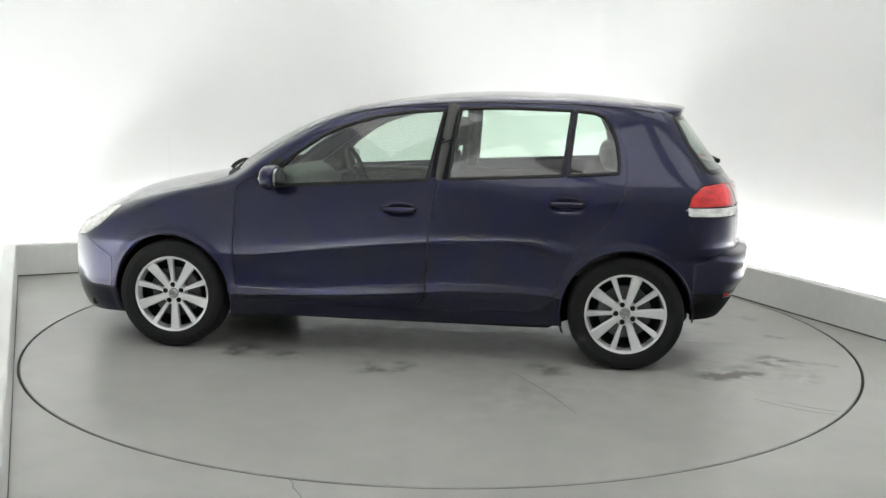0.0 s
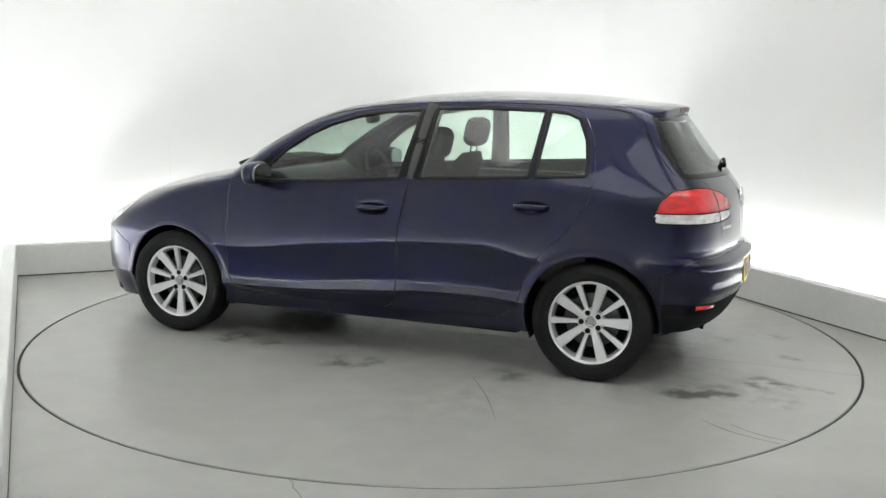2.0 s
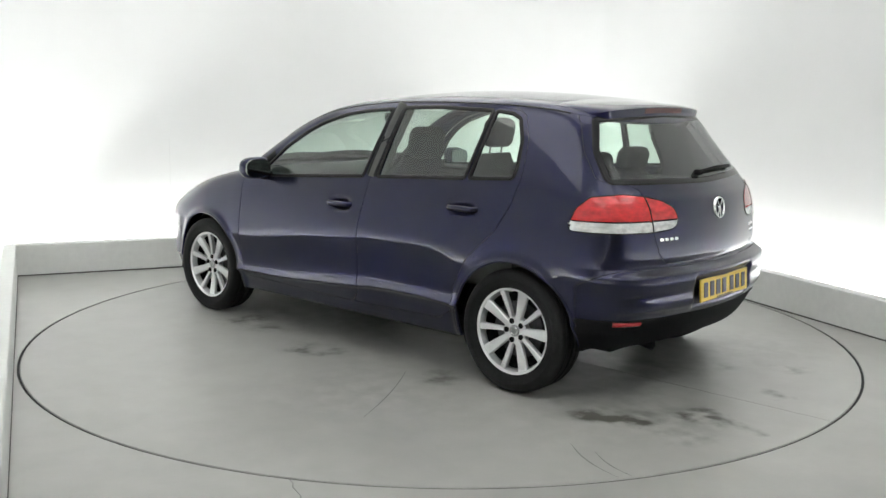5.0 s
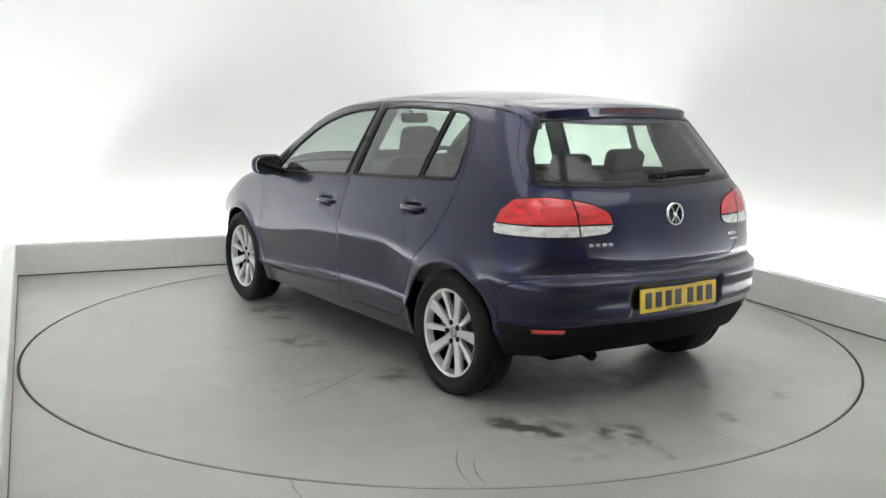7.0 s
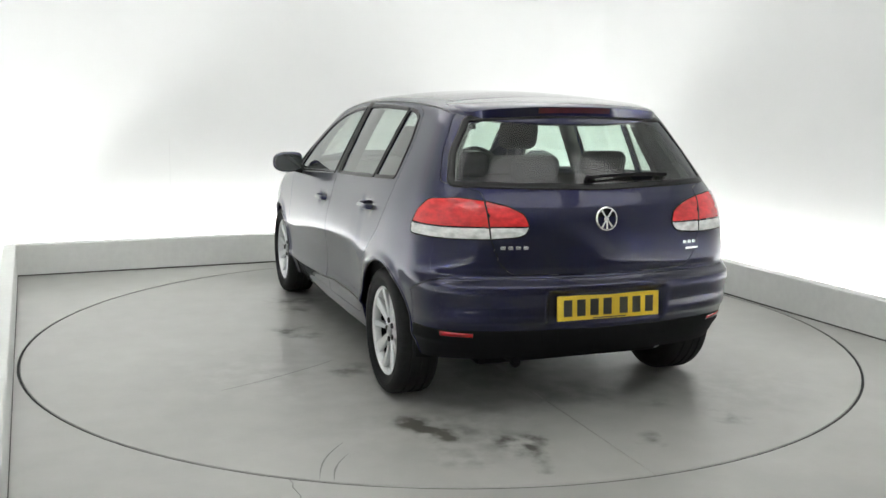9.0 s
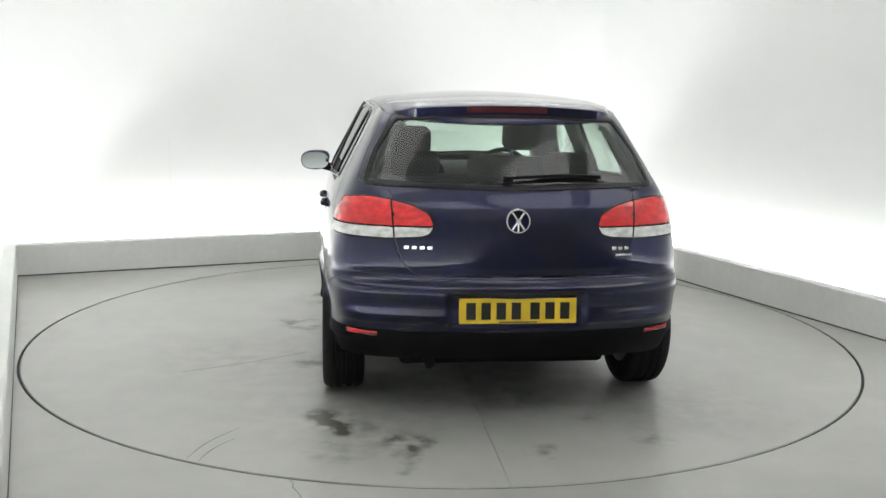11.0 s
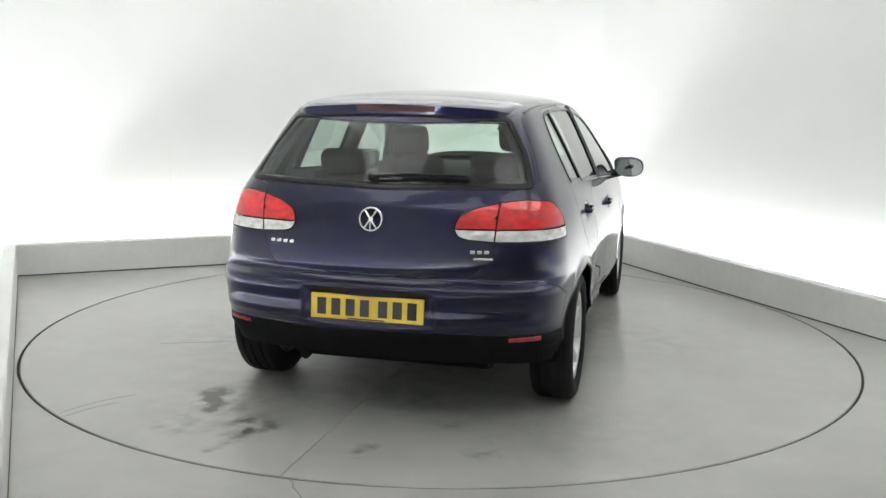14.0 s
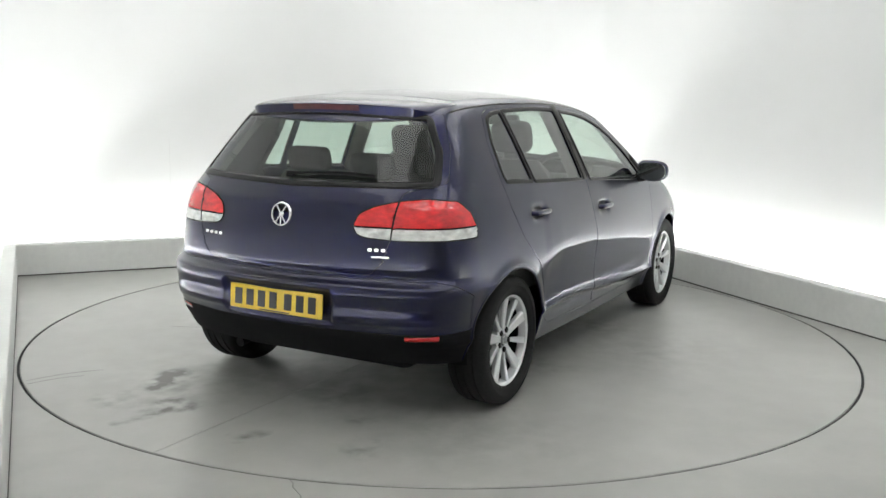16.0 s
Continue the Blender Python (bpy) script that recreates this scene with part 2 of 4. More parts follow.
def deck_material():
    """The floor paint with wet and rubbed dark patches where cars have stood, and painted shade mid-deck."""
    m = FLOOR.copy()
    m.name = "stained_shaded_deck_paint"
    nt = m.node_tree
    b = nt.nodes["Principled BSDF"]
    n = nt.nodes.new
    src = b.inputs["Base Color"].links[0].from_socket
    co, warp, sub, add = n("ShaderNodeTexCoord"), n("ShaderNodeTexNoise"), n("ShaderNodeVectorMath"), n("ShaderNodeVectorMath")
    warp.inputs["Scale"].default_value, warp.inputs["Detail"].default_value = 6, 5
    nt.links.new(co.outputs["Object"], warp.inputs["Vector"])
    sub.operation, add.operation = "SUBTRACT", "MULTIPLY_ADD"
    sub.inputs[1].default_value = (0.5, 0.5, 0.5)
    nt.links.new(warp.outputs["Color"], sub.inputs[0])
    nt.links.new(sub.outputs[0], add.inputs[0])
    add.inputs[1].default_value = (0.34, 0.34, 0.0)
    nt.links.new(co.outputs["Object"], add.inputs[2])
    total = None
    for x, y, r, w in STAINS_SHADE:
        r *= 0.95
        d, q = n("ShaderNodeVectorMath"), n("ShaderNodeMapRange")
        d.operation = "DISTANCE"
        d.inputs[1].default_value = (x, y, 0)
        nt.links.new(add.outputs[0], d.inputs[0])
        q.inputs["From Min"].default_value, q.inputs["From Max"].default_value = 0, r
        q.inputs["To Min"].default_value, q.inputs["To Max"].default_value = w, 0
        nt.links.new(d.outputs["Value"], q.inputs["Value"])
        if total is None:
            total = q.outputs[0]
        else:
            s = n("ShaderNodeMath")
            nt.links.new(total, s.inputs[0])
            nt.links.new(q.outputs[0], s.inputs[1])
            total = s.outputs[0]
    fine, cut, mul = n("ShaderNodeTexNoise"), n("ShaderNodeMapRange"), n("ShaderNodeMath")
    fine.inputs["Scale"].default_value, fine.inputs["Detail"].default_value = 9, 6
    nt.links.new(co.outputs["Object"], fine.inputs["Vector"])
    cut.inputs["From Min"].default_value, cut.inputs["From Max"].default_value = 0.36, 0.62
    nt.links.new(fine.outputs["Fac"], cut.inputs["Value"])
    mul.operation, mul.use_clamp = "MULTIPLY", True
    nt.links.new(total, mul.inputs[0])
    nt.links.new(cut.outputs[0], mul.inputs[1])
    mix = n("ShaderNodeMix")
    mix.data_type = "RGBA"
    nt.links.new(mul.outputs[0], mix.inputs["Factor"])
    nt.links.new(src, mix.inputs["A"])
    mix.inputs["B"].default_value = (0.085, 0.081, 0.068, 1)
    nt.links.new(mix.outputs["Result"], b.inputs["Base Color"])
    return m


STAINS_SHADE = [(-1.74, 0.64, 0.20, 0.7), (-2.05, 0.67, 0.16, 0.5), (-1.97, 0.41, 0.20, 0.6), (-1.64, 0.72, 0.15, 0.5), (-1.41, -0.19, 0.25, 0.5), (0.95, 0.72, 0.22, 0.6),
          (0.27, 0.90, 0.22, 0.4), (1.12, 0.58, 0.25, 0.4), (0.6, -0.8, 0.3, 0.5), (-0.4, -0.85, 0.25, 0.4), (1.5, -0.4, 0.3, 0.4),
          # small dark spots where wet tyres have stood
          (1.11, 0.80, 0.11, 1.1), (1.06, 0.65, 0.11, 1.1), (0.76, 0.75, 0.12, 0.9), (0.25, 0.94, 0.11, 1.0), (0.09, 0.85, 0.11, 1.0), (-1.70, 0.67, 0.12, 1.2),
          (-1.80, 0.66, 0.11, 1.2), (-0.70, 0.78, 0.15, 0.9), (-2.01, 0.36, 0.12, 1.1), (-2.17, 0.36, 0.10, 1.0), (-1.56, 0.72, 0.12, 0.9), (-2.13, -0.18, 0.11, 1.0),
          (-1.97, -0.70, 0.13, 0.7), (-1.70, -0.51, 0.12, 0.5),
          # broad grime over the middle of the deck, with shade round the car painted in
          (0.2, 0.1, 1.1, 0.34), (-1.0, -0.2, 1.0, 0.34), (1.2, 0.2, 0.9, 0.30), (-1.5, 0.6, 0.8, 0.26), (-0.6, 1.2, 0.7, 0.26), (0.2, -1.2, 0.8, 0.26), (-1.6, -1.0, 0.7, 0.24)]
DECK = deck_material()
booth()
table = turntable()


# ---- car materials ----
PAINT = material("dark_blue_metallic_paint", (0.0052, 0.0060, 0.0330), 0.30, metal=1.0, coat=1.0, grain=0.03, scale=300, coat_rough=0.015)
GLOSS = material("black_gloss_trim", (0.007, 0.007, 0.008), 0.16, spec=0.25)
MATT = material("black_plastic", (0.007, 0.007, 0.008), 0.75, grain=0.1, scale=25, bump=0.1, bump_scale=80, spec=0.12)
TRIM = material("grey_cabin_plastic", (0.055, 0.056, 0.053), 0.7, grain=0.08, scale=40, stain=0.05, stain_scale=5)
TYRE = material("tyre_rubber", (0.0075, 0.0075, 0.008), 0.75, spec=0.3, grain=0.25, scale=60, stain=0.2, stain_scale=9, bump=0.2, bump_scale=300)
ALLOY = material("silver_alloy", (0.74, 0.75, 0.76), 0.33, metal=0.6, coat=0.4, grain=0.04, scale=400, coat_rough=0.1)
CHROME = material("bright_chrome", (0.78, 0.79, 0.80), 0.12, metal=1.0)
BRAKE = material("brake_disc_steel", (0.10, 0.10, 0.105), 0.4, metal=0.8, grain=0.2, scale=120)
CLOTH = material("dark_grey_seat_cloth", (0.020, 0.021, 0.023), 0.95, stain=0.08, stain_scale=6)
LINING = material("grey_cabin_lining", (0.16, 0.16, 0.15), 0.95, stain=0.05, stain_scale=4)
YELLOW = material("yellow_plate", (0.72, 0.50, 0.03), 0.35, stain=0.05, stain_scale=20)
INK = material("black_plate_ink", (0.01, 0.01, 0.01), 0.4)
WHITE = material("white_lens_band", (0.75, 0.76, 0.74), 0.15, coat=1.0, grain=0.1, scale=90)


def lens(name, colour, rough=0.08):
    m = material(name, colour, rough, coat=1.0, grain=0.28, scale=22, stretch=(1, 1, 2.0), bump=0.12, bump_scale=60)
    return m


RED = lens("red_lamp_plastic", (0.62, 0.014, 0.018))
REFL = lens("red_reflector_plastic", (0.42, 0.010, 0.014), 0.15)
BRAKELENS = material("dark_red_brake_lens", (0.055, 0.004, 0.009), 0.45, grain=0.2, scale=40, spec=0.25)
CLEAR = lens("clear_lamp_plastic", (0.72, 0.73, 0.71))


def glass(name, tint, gloss=0.03, least=0.11):
    """Thin tinted pane: lets the view through and mirrors by its Fresnel share."""
    m = bpy.data.materials.new(name)
    m.use_nodes = True
    nt = m.node_tree
    nt.nodes.clear()
    n = nt.nodes.new
    out, mix, clear, shine, fr = n("ShaderNodeOutputMaterial"), n("ShaderNodeMixShader"), n("ShaderNodeBsdfTransparent"), n("ShaderNodeBsdfGlossy"), n("ShaderNodeLayerWeight")
    up, scale = n("ShaderNodeMath"), n("ShaderNodeMath")
    up.operation, scale.operation = "POWER", "MULTIPLY_ADD"
    up.inputs[1].default_value, scale.inputs[1].default_value, scale.inputs[2].default_value = 3.0, 0.88, least
    nt.links.new(fr.outputs["Facing"], up.inputs[0])
    nt.links.new(up.outputs[0], scale.inputs[0])
    clear.inputs["Color"].default_value = (*tint, 1)
    shine.inputs["Roughness"].default_value = gloss
    fr.inputs["Blend"].default_value = 0.5
    nt.links.new(scale.outputs[0], mix.inputs[0])
    nt.links.new(clear.outputs[0], mix.inputs[1])
    nt.links.new(shine.outputs[0], mix.inputs[2])
    nt.links.new(mix.outputs[0], out.inputs[0])
    return m


PANE = glass("green_tinted_window_glass", (0.80, 0.915, 0.84))
HATCH = glass("tinted_rear_glass", (0.78, 0.89, 0.82), 0.05, 0.06)
MIRROR = material("mirror_glass", (0.22, 0.24, 0.24), 0.03, metal=1.0)


# ---- the car's surface, as the meeting of side, top, tail and nose ----
def curve(pairs):
    xs, ys = (np.array(v, float) for v in zip(*sorted(pairs)))
    d = np.diff(ys) / np.diff(xs)
    g = np.zeros_like(ys)
    g[1:-1] = np.where(d[1:] * d[:-1] > 0, 2 * d[1:] * d[:-1] / (d[1:] + d[:-1] + 1e-12), 0)
    g[0], g[-1] = d[0], d[-1]

    def at(x):
        x = np.clip(np.asarray(x, float), xs[0], xs[-1])
        i = np.clip(np.searchsorted(xs, x) - 1, 0, len(xs) - 2)
        h = xs[i + 1] - xs[i]
        s = (x - xs[i]) / h
        return ((2 * s ** 3 - 3 * s ** 2 + 1) * ys[i] + (s ** 3 - 2 * s ** 2 + s) * h * g[i]
                + (3 * s ** 2 - 2 * s ** 3) * ys[i + 1] + (s ** 3 - s ** 2) * h * g[i + 1])
    return at


PLAN = curve([(-2.1, 0.72), (-1.95, 0.765), (-1.8, 0.805), (-1.6, 0.842), (-1.289, 0.872), (-0.9, 0.884), (0, 0.890), (0.9, 0.884),
              (1.289, 0.872), (1.6, 0.838), (1.8, 0.80), (1.95, 0.75), (2.15, 0.66)])
SECT = curve([(0.15, 0.88), (0.22, 0.916), (0.30, 0.947), (0.345, 0.968), (0.366, 0.986), (0.3725, 0.9852), (0.379, 0.9844), (0.396, 0.9823), (0.402, 0.98155), (0.411, 0.9795), (0.45, 0.9775), (0.52, 0.9835), (0.585, 0.9932),
              (0.608, 0.9978), (0.620, 0.9990), (0.635, 0.9988), (0.66, 0.9978), (0.72, 0.991), (0.82, 0.974), (0.92, 0.951), (1.0, 0.926), (1.06, 0.900), (1.15, 0.855), (1.25, 0.803), (1.35, 0.748),
              (1.42, 0.705), (1.5, 0.65)])
ROOFTAPER = curve([(-2.0, -0.16), (-1.7, -0.085), (-1.4, -0.045), (-1.0, -0.02), (-0.4, 0.0), (0.1, -0.01), (0.6, -0.03), (1.0, -0.06), (2.2, -0.1)])
RAIL = curve([(-1.75, 1.335), (-1.6, 1.375), (-1.5, 1.400), (-1.23, 1.436), (-0.92, 1.451), (-0.6, 1.454), (-0.29, 1.447), (0.03, 1.422), (0.227, 1.391), (0.358, 1.355),
              (0.492, 1.301), (0.694, 1.197), (0.865, 1.097), (0.96, 1.030), (1.02, 0.995), (1.20, 0.952), (1.39, 0.910), (1.57, 0.862), (1.75, 0.800),
              (1.90, 0.745), (2.0, 0.67), (2.1, 0.58), (2.2, 0.5)])
BOW = curve([(-2.0, 0.0), (-0.4, 0.0), (0.3, 0.07), (0.8, 0.13), (1.2, 0.10), (1.7, 0.13), (2.2, 0.16)])
CROWN = curve([(-2.0, 0.03), (-1.5, 0.034), (-0.8, 0.047), (-0.5, 0.048), (-0.1, 0.036), (0.3, 0.016), (1.0, 0.010), (1.5, 0.018), (2.2, 0.02)])
TAIL = curve([(0.15, -1.72), (0.22, -1.82), (0.28, -1.895), (0.36, -1.950), (0.42, -1.980), (0.465, -2.006), (0.487, -2.021), (0.51, -2.025), (0.55, -2.022), (0.61, -2.030), (0.640, -2.024), (0.662, -1.985),
              (0.685, -1.962), (0.72, -1.966), (0.80, -1.962), (0.90, -1.950), (0.98, -1.926), (1.03, -1.890), (1.08, -1.846), (1.21, -1.742),
              (1.38, -1.612), (1.5, -1.52)])
NOSE = curve([(0.12, 2.02), (0.2, 2.09), (0.3, 2.125), (0.45, 2.14), (0.6, 2.13), (0.68, 2.08), (0.74, 1.99), (0.85, 1.8), (1.5, 1.0)])
LINE = curve([(-1.6, 0.0), (-1.2, 0.0), (-0.95, 0.005), (-0.85, 0.042), (-0.70, 0.075), (-0.35, 0.068), (-0.11, 0.045), (0.22, 0.018), (0.56, -0.025), (0.85, -0.058), (1.0, -0.05), (1.3, 0.0), (2.0, 0.0)])
LEDGE = curve([(-1.2, 0.02), (-0.5, 0.034), (0.0, 0.006), (0.86, -0.040), (1.2, -0.04)])
AXLE, HUBZ = 1.289, 0.313


def smax(a, b, k):
    h = np.maximum(k - np.abs(a - b), 0) / k
    return np.maximum(a, b) + h ** 3 * k / 6


def field(x, y, z):
    a = np.abs(y)
    up = np.clip((z - 0.90) / 0.60, 0, 1)
    up = up * up * (3 - 2 * up)
    zs = z - LINE(x) * np.exp(-((z - 0.64) / 0.17) ** 2) - LEDGE(x) * np.exp(-((z - 0.385) / 0.07) ** 2)
    half = PLAN(x) * SECT(zs) + ROOFTAPER(x) * up
    for ax in (AXLE, -AXLE):
        r = np.hypot(x - ax, z - HUBZ)
        half = half + 0.009 * np.exp(-((r - 0.366) / 0.024) ** 2) * (z > 0.1) * np.clip((x + 1.58) / 0.14, 0, 1)
    for hx, hz in ((-0.045, 0.845), (-0.955, 0.898)):
        half = half - 0.016 * np.exp(-((x - hx) / 0.075) ** 4 - ((z - hz) / 0.030) ** 2)
    side = a - half
    q = 1 - np.clip(a / 0.6, 0, 1.35) ** 2
    top = (z - RAIL(x - BOW(x) * q) - CROWN(x) * q) * 0.9
    step = lambda v: 1 / (1 + np.exp(-np.clip(v / 0.006, -40, 40)))
    well = 0.026 * step(0.30 - a) * step(z - 0.468) * step(0.618 - z)
    tail = (TAIL(z) + 0.25 * y * y + well) - x
    nose = x - (NOSE(z) - 0.30 * y * y - 0.20 * a ** 4)
    f = smax(side, tail, 0.23)
    f = smax(f, nose, 0.27)
    return smax(f, top, 0.085)


def shoot(o, d, far=1.6):
    """Where rays from inside leave the surface."""
    lo, hi = np.zeros(len(o)), np.full(len(o), far)
    for _ in range(34):
        mid = (lo + hi) / 2
        p = o + d * mid[:, None]
        out = field(p[:, 0], p[:, 1], p[:, 2]) > 0
        hi, lo = np.where(out, mid, hi), np.where(out, lo, mid)
    return o + d * lo[:, None]


def normals_at(p):
    e = 1.5e-3
    g = np.stack([field(*(p + e * v).T) - field(*(p - e * v).T) for v in np.eye(3)], -1)
    return g / np.linalg.norm(g, axis=1, keepdims=True)


FAN, RAD = 1.35, 0.65     # beyond the fan's foot the columns turn round the ends


def column(s):
    s = np.asarray(s, float)
    foot = np.clip(s, -FAN, FAN)
    ang = (s - foot) / RAD
    o = np.stack([foot, 0 * s, 0 * s], -1)
    d = np.stack([np.sin(ang), np.cos(ang), 0 * s], -1)
    return o, d


def on_side(s, z):
    """Points of the left half shell at perimeter places s and heights z."""
    o, d = column(s)
    o[:, 2] = z
    return shoot(o, d)


def s_of(p):
    x = p[:, 0]
    over = np.arctan2(np.abs(x) - FAN, p[:, 1]) * RAD
    return np.where(np.abs(x) <= FAN, x, np.sign(x) * (FAN + over))


def on_flank(x, z):
    """Points of the left flank straight out from the middle plane."""
    o = np.stack([x, 0 * x, z], -1)
    return shoot(o, np.tile([0, 1.0, 0], (len(x), 1)))


def on_tail(y, z):
    y, z = np.asarray(y, float), np.asarray(z, float)
    o = np.stack([np.full_like(y, -1.0), y, z], -1)
    d = np.tile([-1.0, 0, 0], (len(y), 1))
    return shoot(o, d)


def dense(poly, step=0.012, closed=True, smooth=0):
    p = np.array(poly, float)
    for _ in range(smooth):
        q = np.roll(p, -1, 0) if closed else p[1:]
        b = p if closed else p[:-1]
        n = np.empty((2 * len(b), 2))
        n[0::2], n[1::2] = b * 0.78 + q * 0.22, b * 0.22 + q * 0.78
        p = n if closed else np.vstack([p[:1], n[1:-1], p[-1:]])
    out = []
    for i in range(len(p) if closed else len(p) - 1):
        a, b = p[i], p[(i + 1) % len(p)]
        k = max(1, int(np.linalg.norm(b - a) / step))
        out += [a + (b - a) * j / k for j in range(k)]
    if not closed:
        out.append(p[-1])
    return np.array(out)


def outline(poly, cut=0.03):
    """A closed outline with corners rounded to about that size."""
    return dense(dense(poly, cut), 0.01, True, 2)


def inside(poly, pts):
    x, y = pts[:, 0], pts[:, 1]
    hit = np.zeros(len(pts), bool)
    a, b = poly, np.roll(poly, -1, 0)
    for (x0, y0), (x1, y1) in zip(a, b):
        if y0 != y1:
            hit ^= ((y0 > y) != (y1 > y)) & (x < (x1 - x0) * (y - y0) / (y1 - y0) + x0)
    return hit


def tail_poly(pts, smooth=0.03):
    """A closed outline given on the tail in (y, z), as (s, z)."""
    d = outline(pts, smooth)
    return np.stack([s_of(on_tail(d[:, 0], d[:, 1])), d[:, 1]], -1)


# outlines on the left side in (x, z)
WIN_F = outline([(0.725, 0.975), (0.60, 0.962), (-0.190, 1.012), (-0.262, 1.390), (-0.05, 1.374), (0.12, 1.347), (0.30, 1.294), (0.42, 1.236), (0.56, 1.140)], 0.03)
WIN_R = outline([(-0.305, 1.018), (-0.925, 1.050), (-0.965, 1.398), (-0.60, 1.407), (-0.345, 1.399)], 0.03)
WIN_Q = outline([(-0.952, 1.052), (-1.225, 1.068), (-1.228, 1.12), (-1.205, 1.25), (-1.150, 1.36), (-1.09, 1.385), (-0.988, 1.396)], 0.03)
DOOR_F = outline([(0.895, 0.955), (0.905, 0.70), (0.900, 0.40), (0.855, 0.300), (-0.13, 0.285), (-0.19, 0.36), (-0.205, 0.70), (-0.245, 0.98), (-0.30, 1.412), (-0.05, 1.396),
                  (0.14, 1.368), (0.32, 1.315), (0.45, 1.254), (0.60, 1.154), (0.80, 1.01)], 0.05)
DOOR_R = outline([(-0.250, 0.98), (-0.210, 0.70), (-0.195, 0.36), (-0.14, 0.285), (-0.80, 0.300), (-0.895, 0.36), (-0.925, 0.50), (-1.02, 0.66), (-1.17, 0.80), (-1.255, 0.95),
                  (-1.272, 1.08), (-1.240, 1.26), (-1.175, 1.385), (-1.09, 1.412), (-0.60, 1.428), (-0.305, 1.416)], 0.05)
# outlines on the tail in (y, z), across the middle
GLASS_H = tail_poly([(0.668, 1.080), (0.0, 1.066), (-0.668, 1.080), (-0.618, 1.22), (-0.522, 1.368), (0.0, 1.388), (0.522, 1.368), (0.618, 1.22)], 0.05)
GATE = tail_poly([(0.50, 0.735), (0.45, 0.69), (0.0, 0.680), (-0.45, 0.69), (-0.50, 0.735), (-0.541, 0.85), (-0.556, 1.050), (-0.70, 1.085), (-0.648, 1.22), (-0.56, 1.385),
                  (0, 1.412), (0.56, 1.385), (0.648, 1.22), (0.70, 1.085), (0.556, 1.050), (0.541, 0.85)], 0.04)


def lamp_outline():
    """The whole tail lamp, from the tailgate round to the wing, in (s, z)."""
    tail = [(0.366, 0.905), (0.385, 0.868), (0.42, 0.855), (0.55, 0.846)]
    back = [(0.63, 1.022), (0.55, 1.012), (0.45, 0.988), (0.385, 0.955)]
    a = -FAN - RAD * math.atan2(0.235, 0.80)
    go = [(float(s_of(on_tail(np.array([y]), np.array([z])))[0]), z) for y, z in tail + back]
    return outline(go[:4] + [(a - 0.02, 0.850), (a - 0.004, 0.855), (a, 0.885), (a - 0.018, 0.95), (a - 0.07, 1.012), (a - 0.18, 1.024)] + go[4:], 0.03)


LAMP = lamp_outline()
HEADLAMP = outline([(1.60, 0.805), (1.65, 0.70), (1.74, 0.63), (1.86, 0.605), (1.99, 0.60), (1.98, 0.67), (1.88, 0.715), (1.76, 0.775)], 0.04)
CELL = 0.0125
S_END = FAN + RAD * math.pi / 2


def top_of(s):
    """The height at which side sheet and top sheet meet."""
    o, d = column(s)
    z = np.full(len(s), 1.0)
    for _ in range(14):
        x = on_side(s, z)[:, 0]
        z = 0.5 * z + 0.5 * (RAIL(x) - 0.020)
    rear = np.clip((-s - FAN) / 0.25, 0, 1)
    return z * (1 - rear) + np.minimum(z, 1.394) * rear


